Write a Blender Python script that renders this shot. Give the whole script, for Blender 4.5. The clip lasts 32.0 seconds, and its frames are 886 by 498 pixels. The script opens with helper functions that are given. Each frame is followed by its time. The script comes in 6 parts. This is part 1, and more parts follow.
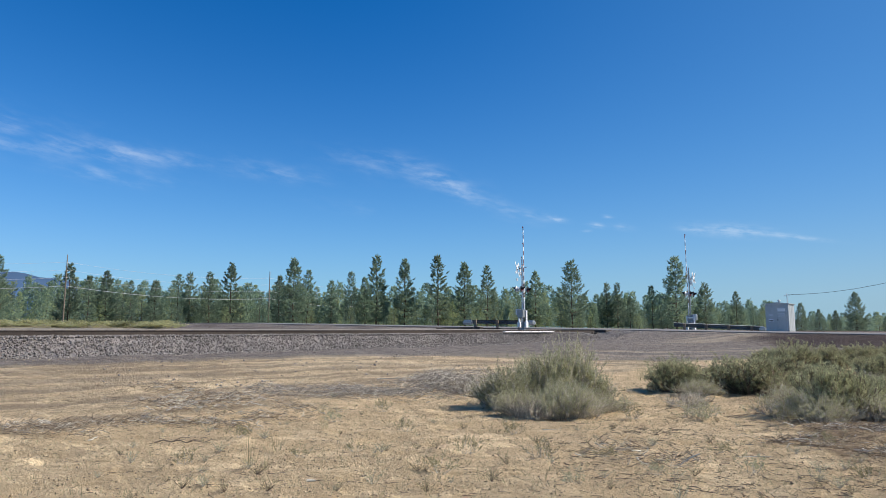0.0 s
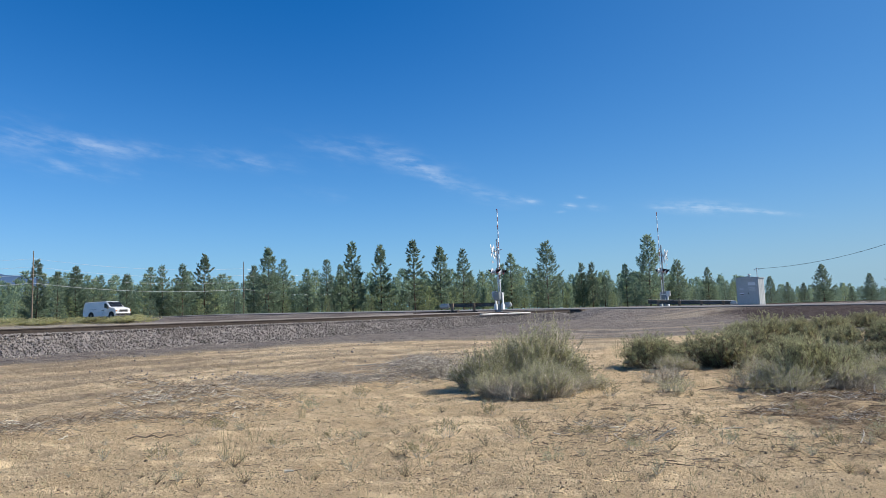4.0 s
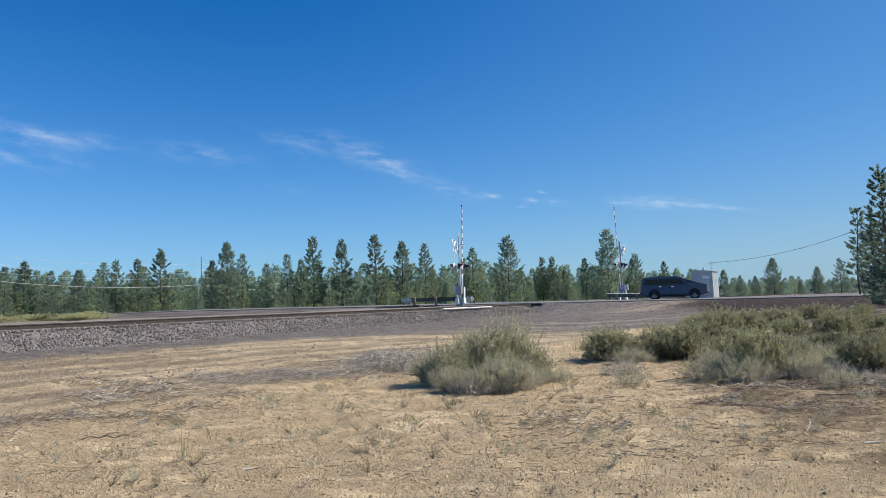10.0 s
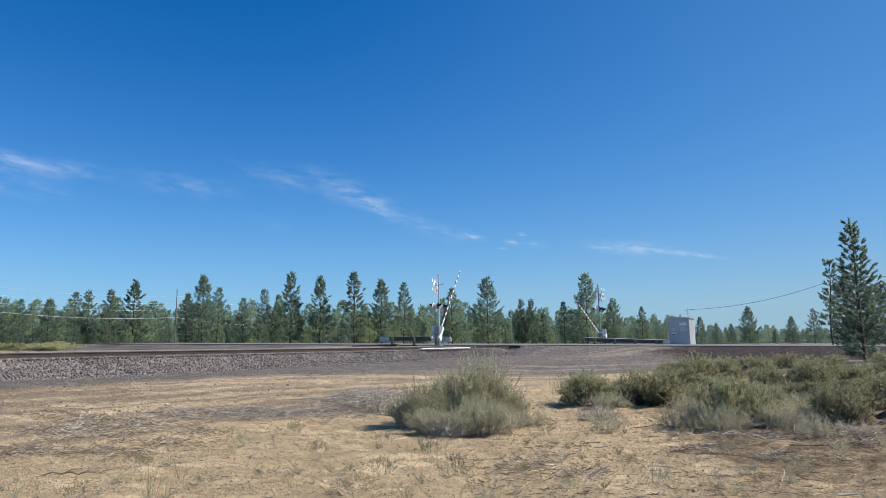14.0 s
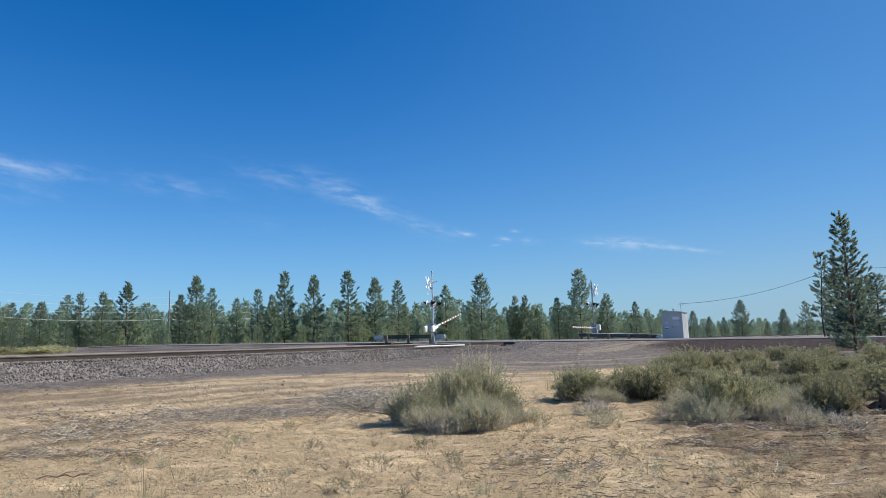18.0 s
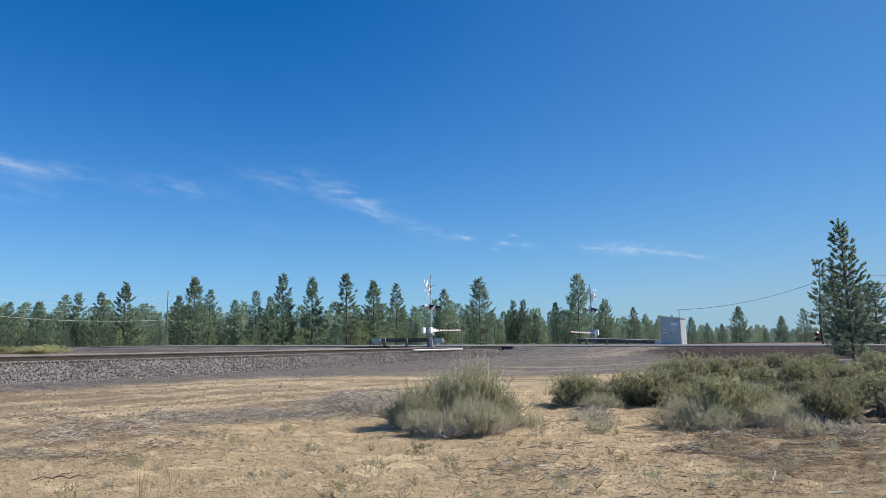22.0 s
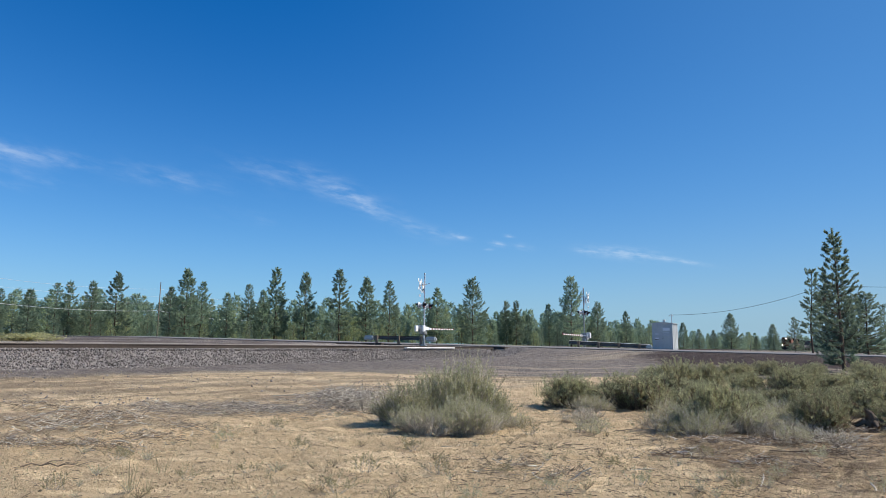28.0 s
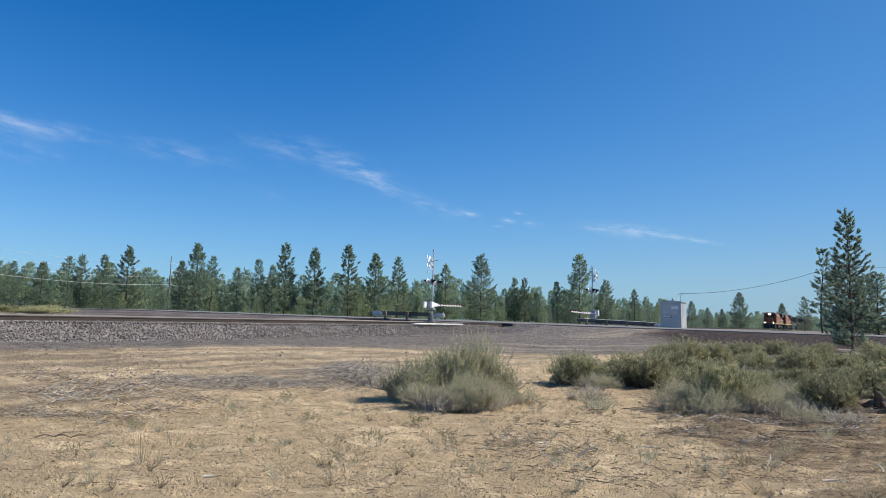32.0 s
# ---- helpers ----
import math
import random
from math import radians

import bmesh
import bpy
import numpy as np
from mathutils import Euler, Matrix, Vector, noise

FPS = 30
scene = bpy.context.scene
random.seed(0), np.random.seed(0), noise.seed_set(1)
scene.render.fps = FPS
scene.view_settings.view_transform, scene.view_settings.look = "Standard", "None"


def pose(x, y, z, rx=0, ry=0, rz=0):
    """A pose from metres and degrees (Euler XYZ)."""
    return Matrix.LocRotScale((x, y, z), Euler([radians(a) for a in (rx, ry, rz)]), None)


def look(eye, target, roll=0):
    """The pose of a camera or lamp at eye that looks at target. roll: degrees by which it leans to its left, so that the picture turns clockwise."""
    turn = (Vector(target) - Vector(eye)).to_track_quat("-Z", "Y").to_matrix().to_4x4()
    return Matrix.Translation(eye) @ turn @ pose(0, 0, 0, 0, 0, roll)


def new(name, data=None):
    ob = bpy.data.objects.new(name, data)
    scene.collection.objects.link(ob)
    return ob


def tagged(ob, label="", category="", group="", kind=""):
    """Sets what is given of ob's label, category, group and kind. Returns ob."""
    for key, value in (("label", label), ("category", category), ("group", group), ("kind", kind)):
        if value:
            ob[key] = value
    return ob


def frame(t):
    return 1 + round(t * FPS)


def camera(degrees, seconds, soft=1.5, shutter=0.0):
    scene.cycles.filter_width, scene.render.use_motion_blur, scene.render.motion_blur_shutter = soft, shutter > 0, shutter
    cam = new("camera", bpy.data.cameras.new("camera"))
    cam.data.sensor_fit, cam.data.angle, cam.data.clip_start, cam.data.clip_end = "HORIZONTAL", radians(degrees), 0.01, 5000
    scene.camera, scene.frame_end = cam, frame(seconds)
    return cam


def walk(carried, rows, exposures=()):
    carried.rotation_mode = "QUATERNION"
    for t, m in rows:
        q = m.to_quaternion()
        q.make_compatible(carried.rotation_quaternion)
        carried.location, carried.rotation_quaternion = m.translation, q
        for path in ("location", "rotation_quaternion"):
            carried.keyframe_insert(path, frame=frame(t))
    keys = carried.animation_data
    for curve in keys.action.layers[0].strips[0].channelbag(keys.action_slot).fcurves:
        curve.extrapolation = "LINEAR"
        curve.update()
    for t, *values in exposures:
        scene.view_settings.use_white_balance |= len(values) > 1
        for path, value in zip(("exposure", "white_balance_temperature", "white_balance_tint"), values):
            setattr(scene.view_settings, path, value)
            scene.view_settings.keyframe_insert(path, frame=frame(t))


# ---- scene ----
# ---- the camera: held by hand at one spot, seconds, place, yaw to the left, pitch, lean
cam = camera(68.44, 32.0, soft=0.9)
VIEW = [
    (0, 0.009, -0.062, 1.585, 7.77, 7.06, 0.00),
    (0.5, 0.016, -0.034, 1.579, 7.24, 6.36, -0.97),
    (1, 0.018, -0.057, 1.568, 6.59, 5.42, -2.36),
    (1.5, 0.030, 0.030, 1.584, 6.33, 4.48, -2.97),
    (2, 0.020, 0.034, 1.594, 6.39, 5.20, -2.07),
    (2.5, 0.015, -0.036, 1.594, 6.39, 5.82, -2.04),
    (3, 0.028, -0.004, 1.586, 5.52, 5.84, -2.16),
    (3.5, 0.025, 0.022, 1.576, 5.95, 5.66, -1.75),
    (5.5, 0.030, 0.014, 1.599, 3.62, 5.96, -2.94),
    (6, 0.029, -0.006, 1.593, 3.55, 6.30, -2.81),
    (6.5, 0.036, -0.028, 1.591, 3.43, 6.37, -2.77),
    (7, 0.035, -0.023, 1.587, 3.63, 6.30, -3.37),
    (7.5, 0.034, -0.006, 1.591, 4.14, 6.17, -3.56),
    (8, 0.032, 0.014, 1.590, 4.88, 5.91, -4.29),
    (8.5, 0.034, -0.027, 1.577, 6.24, 5.50, -4.13),
    (9, 0.036, -0.029, 1.588, 5.21, 5.25, -4.22),
    (9.5, 0.033, -0.025, 1.585, 3.62, 5.27, -3.29),
    (10, 0.033, 0.007, 1.591, 2.27, 5.06, -2.31),
    (10.5, 0.029, 0.005, 1.594, 1.34, 5.58, -1.57),
    (11, 0.025, 0.018, 1.605, 0.43, 6.67, -0.95),
    (11.5, 0.023, -0.011, 1.595, 0.03, 7.48, -1.41),
    (12, 0.026, -0.007, 1.593, 0.05, 7.69, -1.07),
    (12.5, 0.018, 0.004, 1.594, 0.39, 7.83, -0.70),
    (13, 0.027, -0.015, 1.596, 0.42, 7.98, -1.10),
    (13.5, 0.018, -0.014, 1.597, 0.42, 8.27, -0.94),
    (14, 0.026, -0.021, 1.597, 0.42, 8.48, -0.82),
    (14.5, 0.018, -0.034, 1.600, 0.42, 8.49, -0.91),
    (16.5, 0.024, -0.028, 1.594, 0.13, 8.57, -1.08),
    (17, 0.028, -0.026, 1.597, -0.04, 8.30, -1.39),
    (17.5, 0.024, -0.019, 1.592, -0.17, 8.33, -1.62),
    (18, 0.029, -0.032, 1.589, -0.18, 8.26, -1.68),
    (18.5, 0.026, -0.011, 1.594, -0.23, 8.19, -1.31),
    (19, 0.031, -0.021, 1.603, -0.31, 8.21, -1.38),
    (19.5, 0.023, -0.021, 1.597, -0.04, 8.27, -1.30),
    (20, 0.022, -0.025, 1.592, 0.09, 8.28, -1.31),
    (20.5, 0.025, -0.026, 1.581, 0.01, 8.01, -1.55),
    (21, 0.023, -0.000, 1.602, -0.25, 7.91, -1.24),
    (21.5, 0.016, -0.024, 1.602, -0.14, 8.34, -1.26),
    (22, 0.024, -0.031, 1.599, -0.28, 8.57, -1.11),
    (22.5, 0.024, -0.040, 1.583, -0.38, 7.76, -1.58),
    (23, 0.026, -0.013, 1.601, -0.56, 7.24, -1.43),
    (23.5, 0.021, -0.024, 1.592, -1.00, 7.32, -1.53),
    (24, 0.027, 0.002, 1.601, -1.68, 7.27, -1.51),
    (24.5, 0.024, 0.007, 1.616, -1.96, 8.12, 0.15),
    (25, -0.006, -0.020, 1.617, -1.94, 9.46, 1.46),
    (25.5, 0.004, -0.057, 1.611, -1.77, 9.75, 1.23),
    (27.5, 0.001, -0.031, 1.599, -1.26, 9.34, 0.68),
    (28, -0.002, -0.029, 1.586, -0.76, 8.47, 0.48),
    (28.5, 0.003, -0.008, 1.585, -0.13, 7.48, 0.03),
    (29, 0.012, 0.023, 1.579, 0.36, 6.63, -0.33),
    (29.5, 0.004, -0.002, 1.583, 0.82, 6.54, 0.11),
    (30, 0.002, 0.012, 1.579, 0.75, 6.29, 0.01),
    (30.5, 0.007, 0.005, 1.585, 0.76, 6.18, 0.50),
    (31, 0.005, 0.010, 1.585, 0.62, 6.20, 0.51),
    (31.5, 0.005, 0.013, 1.589, 0.24, 6.22, 0.61),
    (32, 0.000, 0.000, 1.600, 0.00, 6.39, 1.04),
]


def view_pose(x, y, z, yaw, pitch, lean):
    yaw, pitch = radians(yaw), radians(pitch)
    ahead = Vector((-math.sin(yaw) * math.cos(pitch), math.cos(yaw) * math.cos(pitch), math.sin(pitch)))
    return look((x, y, z), Vector((x, y, z)) + ahead * 10, lean)


walk(cam, [(t, view_pose(x, y, z, yaw, pitch, lean)) for t, x, y, z, yaw, pitch, lean in VIEW])

# ---- light: morning sun from the right and a little behind the crossing, clear sky with thin cirrus
SUN_AZ, SUN_EL = radians(84), radians(40)   # azimuth from +y towards +x
sun_dir = Vector((math.sin(SUN_AZ) * math.cos(SUN_EL), math.cos(SUN_AZ) * math.cos(SUN_EL), math.sin(SUN_EL)))
sun = new("sun", bpy.data.lights.new("sun", "SUN"))
sun.data.energy, sun.data.angle, sun.data.color = 5.0, radians(0.53), (1.0, 0.94, 0.84)
sun.matrix_world = look(sun_dir * 100, (0, 0, 0))


class Graph:
    """Short-hand for wiring shader nodes."""

    def __init__(self, tree):
        self.tree = tree

    def node(self, kind, ins=None, **props):
        n = self.tree.nodes.new(kind)
        for key, value in props.items():
            setattr(n, key, value)
        for key, value in (ins or {}).items():
            self.put(n.inputs[key], value)
        return n

    def put(self, socket, value):
        if isinstance(value, bpy.types.NodeSocket):
            self.tree.links.new(value, socket)
        elif isinstance(value, (tuple, list)) and len(value) == 3 and socket.type == "RGBA":
            socket.default_value = (*value, 1)
        else:
            socket.default_value = value

    def math(self, op, a, b=0.0, c=0.0, clamp=False):
        return self.node("ShaderNodeMath", {0: a, 1: b, 2: c}, operation=op, use_clamp=clamp).outputs[0]

    def noise(self, vector, scale, detail=4.0, rough=0.55):
        return self.node("ShaderNodeTexNoise", {"Vector": vector, "Scale": scale, "Detail": detail, "Roughness": rough}).outputs["Fac"]

    def mix(self, fac, a, b):
        n = self.node("ShaderNodeMix", {0: fac, 6: a, 7: b}, data_type="RGBA")
        return n.outputs[2]

    def ramp(self, fac, stops):
        n = self.node("ShaderNodeValToRGB", {0: fac})
        while len(n.color_ramp.elements) < len(stops):
            n.color_ramp.elements.new(0.5)
        for e, (at, value) in zip(n.color_ramp.elements, stops):
            e.position = at
            e.color = (value, value, value, 1) if isinstance(value, (int, float)) else (*value, 1)
        return n.outputs[0]

    def step(self, value, low, high):
        n = self.node("ShaderNodeMapRange", {0: value, 1: low, 2: high, 3: 0.0, 4: 1.0}, interpolation_type="SMOOTHSTEP")
        return n.outputs[0]


CIRRUS = [
    (-34.5, 13.8, 6.0, 0.75, 0, 0.55), (-23.0, 13.4, 5.5, 0.7, -3, 0.42), (-12.5, 14.3, 5.0, 1.0, -10, 0.38), (-6.0, 12.1, 4.6, 0.75, -24, 0.8),
    (0.6, 9.9, 1.4, 0.35, -12, 0.7), (-34.5, 12.0, 3.5, 0.6, -3, 0.65), (-44.0, 14.5, 6.0, 1.4, -4, 0.8), (-16.0, 10.6, 3.0, 0.5, -8, 0.25)]


PUFFS = [(2.2, 9.55, 0.8, 0.22, -12, 0.9), (5.65, 8.9, 0.6, 0.18, -12, 0.9), (6.6, 9.6, 0.4, 0.13, -8, 0.6), (4.8, 8.45, 0.35, 0.10, 0, 0.6), (7.8, 8.65, 0.8, 0.25, -10, 0.4),
         (13.2, 8.2, 0.7, 0.16, -8, 0.7), (16.2, 7.95, 2.7, 0.46, -7, 0.75), (20.6, 7.2, 2.2, 0.16, -11, 0.7)]


def build_world():
    world = bpy.data.worlds.new("sky")
    scene.world = world
    world.use_nodes = True
    world.node_tree.nodes.clear()
    g = Graph(world.node_tree)
    sky = g.node("ShaderNodeTexSky", sky_type="NISHITA", sun_disc=False, sun_elevation=SUN_EL, sun_rotation=SUN_AZ,
                 altitude=1300, air_density=1.0, dust_density=0.1, ozone_density=2.5)
    deep = g.node("ShaderNodeHueSaturation", {"Hue": 0.5, "Saturation": 1.42, "Value": 1.0, "Color": sky.outputs[0]}).outputs[0]
    tint = g.node("ShaderNodeMix", {0: 1.0, 6: deep, 7: (1.20, 0.93, 1.12)}, data_type="RGBA", blend_type="MULTIPLY").outputs[2]
    # cirrus: streaks along a band that falls from the upper left to the lower right
    way = g.node("ShaderNodeTexCoord").outputs["Generated"]
    xyz = g.node("ShaderNodeSeparateXYZ", {0: way})
    az = g.math("MULTIPLY", g.math("ARCTAN2", xyz.outputs[0], xyz.outputs[1]), 57.2958)
    el = g.math("MULTIPLY", g.math("ARCSINE", xyz.outputs[2]), 57.2958)
    sunward = g.step(az, -20.0, 50.0)
    haze = g.math("MULTIPLY", g.math("POWER", 2.718, g.math("MULTIPLY", g.math("MAXIMUM", el, 0.0), -0.125)), g.math("MULTIPLY_ADD", sunward, 0.04, 0.95))
    tint = g.mix(haze, tint, (0.85, 3.5, 4.95))
    low = g.math("MULTIPLY", g.math("POWER", 2.718, g.math("MULTIPLY", g.math("MAXIMUM", el, 0.0), -0.32)), g.math("MULTIPLY", sunward, 0.85))
    tint = g.mix(low, tint, (4.4, 5.3, 6.2))
    # the air brightens and pales towards the sun
    tint = g.mix(g.math("MULTIPLY", sunward, 0.40), tint, (1.05, 2.1, 2.95))
    total = small = 0.0
    # azimuth, elevation, half length, half width, tilt (degrees), strength
    for patch in CIRRUS + PUFFS:
        caz, cel, long, thick, tilt, power = patch
        c, sn = math.cos(radians(tilt)), math.sin(radians(tilt))
        da, de = g.math("SUBTRACT", az, caz), g.math("SUBTRACT", el, cel)
        lengthwise = g.math("DIVIDE", g.math("ADD", g.math("MULTIPLY", da, c), g.math("MULTIPLY", de, sn)), long)
        sideways = g.math("DIVIDE", g.math("SUBTRACT", g.math("MULTIPLY", de, c), g.math("MULTIPLY", da, sn)), thick)
        far = g.math("ADD", g.math("MULTIPLY", lengthwise, lengthwise), g.math("MULTIPLY", sideways, sideways))
        weight = g.math("MULTIPLY", g.math("POWER", 2.718, g.math("MULTIPLY", far, -1.0)), power)
        if patch in PUFFS:
            small = g.math("ADD", weight, small)
        else:
            total = g.math("ADD", weight, total)
    slant = g.node("ShaderNodeCombineXYZ", {0: g.math("MULTIPLY_ADD", el, -0.12, g.math("MULTIPLY", az, 0.16)), 1: g.math("MULTIPLY_ADD", az, 0.11, g.math("MULTIPLY", el, 0.62)), 2: 0.0}).outputs[0]
    streak = g.noise(slant, 1.7, 5.0, 0.58)
    puff = g.noise(slant, 0.9, 4.0, 0.55)
    wisps = g.math("MULTIPLY", g.step(streak, 0.34, 0.74), g.step(puff, 0.30, 0.66))
    cover = g.math("MULTIPLY", g.math("MINIMUM", g.math("MULTIPLY", wisps, total), 0.7), 0.56)
    cover = g.math("MAXIMUM", cover, g.math("MULTIPLY", g.math("MULTIPLY", small, g.step(g.noise(slant, 5.0, 5.0, 0.6), 0.25, 0.70)), 0.40))
    cloudy = g.mix(cover, tint, (6.3, 7.0, 7.75))
    back = g.node("ShaderNodeBackground", {"Color": cloudy, "Strength": 0.115})
    out = g.node("ShaderNodeOutputWorld")
    world.node_tree.links.new(back.outputs[0], out.inputs[0])


build_world()
scene.view_settings.exposure = 0.2

# ---- materials
def material(name, colours, rough=0.8, metal=0.0, grain=12.0, big=1.2, bump=0.15, island=0.0, each=0.0, spec=0.3, glow=None):
    """colours: dark and light tone, mixed by noise at two scales; island, each: spread of brightness by loose piece and by object."""
    m = bpy.data.materials.new(name)
    m.use_nodes = True
    m.node_tree.nodes.clear()
    g = Graph(m.node_tree)
    where = g.node("ShaderNodeTexCoord").outputs["Object"]
    fine, broad = g.noise(where, grain, 5.0, 0.65), g.noise(where, big, 3.0)
    fac = g.math("ADD", g.math("MULTIPLY", fine, 0.6), g.math("MULTIPLY", broad, 0.5), clamp=True)
    colour = g.mix(g.step(fac, 0.3, 0.8), colours[0], colours[1])
    for spread, node, out in ((island, "ShaderNodeNewGeometry", "Random Per Island"), (each, "ShaderNodeObjectInfo", "Random")):
        if spread:
            value = g.math("MULTIPLY_ADD", g.node(node).outputs[out], 2 * spread, 1 - spread)
            colour = g.node("ShaderNodeHueSaturation", {"Hue": 0.5, "Saturation": 1.0, "Value": value, "Fac": 1.0, "Color": colour}).outputs[0]
    normal = g.node("ShaderNodeBump", {"Strength": bump, "Distance": 0.02, "Height": fine}).outputs[0]
    ins = {"Base Color": colour, "Metallic": metal, "Normal": normal, "Specular IOR Level": spec,
           "Roughness": g.math("MULTIPLY_ADD", broad, 0.2, rough - 0.1, clamp=True)}
    if glow:
        ins["Emission Color"], ins["Emission Strength"] = glow
    shader = g.node("ShaderNodeBsdfPrincipled", ins)
    g.node("ShaderNodeOutputMaterial", {0: shader.outputs[0]})
    return m


def leafy(name, dark, light, each=0.0, clump=5.0, single=0.45):
    """Foliage: diffuse with some light passing through, each needle bunch or leaf with its own tone."""
    m = bpy.data.materials.new(name)
    m.use_nodes = True
    m.node_tree.nodes.clear()
    g = Graph(m.node_tree)
    where = g.node("ShaderNodeTexCoord").outputs["Object"]
    patch = g.step(g.noise(where, clump, 3.0, 0.6), 0.36, 0.64)
    tone = g.math("MULTIPLY_ADD", patch, 1 - single, g.math("MULTIPLY", g.node("ShaderNodeNewGeometry").outputs["Random Per Island"], single))
    colour = g.mix(tone, dark, light)
    if each:
        value = g.math("MULTIPLY_ADD", g.node("ShaderNodeObjectInfo").outputs["Random"], 2 * each, 1 - each)
        colour = g.node("ShaderNodeHueSaturation", {"Hue": 0.5, "Saturation": 1.0, "Value": value, "Fac": 1.0, "Color": colour}).outputs[0]
    solid = g.node("ShaderNodeBsdfDiffuse", {"Color": colour, "Roughness": 0.6})
    thin = g.node("ShaderNodeBsdfTranslucent", {"Color": colour})
    both = g.node("ShaderNodeMixShader", {0: 0.5, 1: solid.outputs[0], 2: thin.outputs[0]})
    g.node("ShaderNodeOutputMaterial", {0: both.outputs[0]})
    return m


def ground_material():
    """Sand, grey-brown gravel and dark cinder, laid out by the weights that the ground carries, with noisy borders."""
    m = bpy.data.materials.new("ground")
    m.use_nodes = True
    m.node_tree.nodes.clear()
    g = Graph(m.node_tree)
    where = g.node("ShaderNodeTexCoord").outputs["Object"]
    weights = g.node("ShaderNodeSeparateColor", {0: g.node("ShaderNodeVertexColor", layer_name="zones").outputs[0]})
    n1, n2, n3 = g.noise(where, 0.35, 6.0, 0.62), g.noise(where, 3.0, 6.0, 0.7), g.noise(where, 30.0, 4.0, 0.7)
    way = g.node("ShaderNodeVertexColor", layer_name="flow").outputs[0]

    def along_tracks(long, wide_, detail, rough):
        return g.noise(g.node("ShaderNodeMapping", {"Vector": way, "Scale": (long, wide_, 0.0)}).outputs[0], 1.0, detail, rough)

    tracks, wide, ruts = along_tracks(0.06, 0.75, 7.0, 0.68), along_tracks(0.03, 0.3, 6.0, 0.62), along_tracks(0.13, 1.7, 7.0, 0.70)
    patch = g.noise(g.node("ShaderNodeMapping", {"Vector": where, "Scale": (0.8, 2.0, 1.0)}).outputs[0], 1.0, 9.0, 0.76)
    grit, fine = g.noise(where, 17.0, 5.0, 0.7), g.noise(where, 60.0, 3.0, 0.65)
    sand = g.mix(g.step(patch, 0.42, 0.60), (0.86, 0.655, 0.40), (0.74, 0.55, 0.33))
    sand = g.mix(g.math("MULTIPLY", g.step(n1, 0.50, 0.66), 0.28), sand, (0.55, 0.40, 0.245))
    sand = g.mix(g.math("MULTIPLY", g.step(grit, 0.56, 0.63), 0.38), sand, (0.44, 0.315, 0.19))
    sand = g.mix(g.math("MULTIPLY", g.step(grit, 0.44, 0.36), 0.5), sand, (0.85, 0.68, 0.44))
    sand = g.mix(g.math("MULTIPLY", g.step(fine, 0.60, 0.65), 0.38), sand, (0.27, 0.19, 0.12))
    worked = g.node("ShaderNodeSeparateColor", {0: g.node("ShaderNodeVertexColor", layer_name="meadow").outputs[0]}).outputs[2]
    dirt = g.mix(g.step(ruts, 0.46, 0.56), (0.77, 0.60, 0.385), (0.385, 0.29, 0.195))
    dirt = g.mix(g.math("MULTIPLY", g.step(tracks, 0.51, 0.57), 0.6), dirt, (0.34, 0.265, 0.20))
    dirt = g.mix(g.math("MULTIPLY", g.step(grit, 0.53, 0.62), 0.6), dirt, (0.24, 0.175, 0.12))
    dirt = g.mix(g.math("MULTIPLY", g.step(fine, 0.43, 0.36), 0.5), dirt, (0.80, 0.64, 0.42))
    sand = g.mix(g.math("MULTIPLY", g.step(g.math("ADD", worked, g.math("MULTIPLY", g.math("SUBTRACT", patch, 0.5), 1.4)), 0.3, 0.7), 0.85), sand, dirt)
    gravel = g.mix(g.step(n2, 0.38, 0.62), (0.20, 0.171, 0.152), (0.325, 0.28, 0.245))
    gravel = g.mix(g.math("MULTIPLY", g.step(grit, 0.52, 0.62), 0.6), gravel, (0.13, 0.108, 0.093))
    gravel = g.mix(g.math("MULTIPLY", g.step(fine, 0.44, 0.36), 0.6), gravel, (0.42, 0.35, 0.28))
    off_track = g.step(g.node("ShaderNodeSeparateColor", {0: way}).outputs[2], 6.0, 9.0)
    gravel = g.mix(g.math("MULTIPLY", g.math("MULTIPLY", g.step(tracks, 0.52, 0.58), off_track), 0.7), gravel, (0.52, 0.42, 0.31))
    gravel = g.mix(g.math("MULTIPLY", g.math("MULTIPLY", g.step(ruts, 0.55, 0.62), off_track), 0.6), gravel, (0.55, 0.45, 0.325))
    lumps = g.noise(where, 1.4, 7.0, 0.75)
    gravel = g.mix(g.math("MULTIPLY", g.step(lumps, 0.54, 0.62), 0.4), gravel, (0.36, 0.295, 0.235))
    cinder = g.mix(g.step(n2, 0.3, 0.75), (0.068, 0.05, 0.046), (0.125, 0.094, 0.082))
    straw = g.mix(g.step(n2, 0.35, 0.7), (0.24, 0.205, 0.105), (0.42, 0.36, 0.20))
    litter = g.mix(g.step(patch, 0.44, 0.56), (0.56, 0.41, 0.25), (0.30, 0.215, 0.135))
    litter = g.mix(g.math("MULTIPLY", g.step(grit, 0.53, 0.61), 0.6), litter, (0.16, 0.112, 0.075))

    def border(weight, wobble):
        return g.step(g.math("ADD", weight, g.math("MULTIPLY", g.math("SUBTRACT", wobble, 0.5), 0.9)), 0.35, 0.65)

    colour = g.mix(border(weights.outputs[1], n2), sand, litter)
    colour = g.mix(border(weights.outputs[0], g.math("ADD", g.math("MULTIPLY", wide, 0.8), g.math("MULTIPLY", n1, 0.2))), colour, gravel)
    colour = g.mix(border(weights.outputs[2], n1), colour, cinder)
    alpha = g.node("ShaderNodeVertexColor", layer_name="meadow").outputs[0]
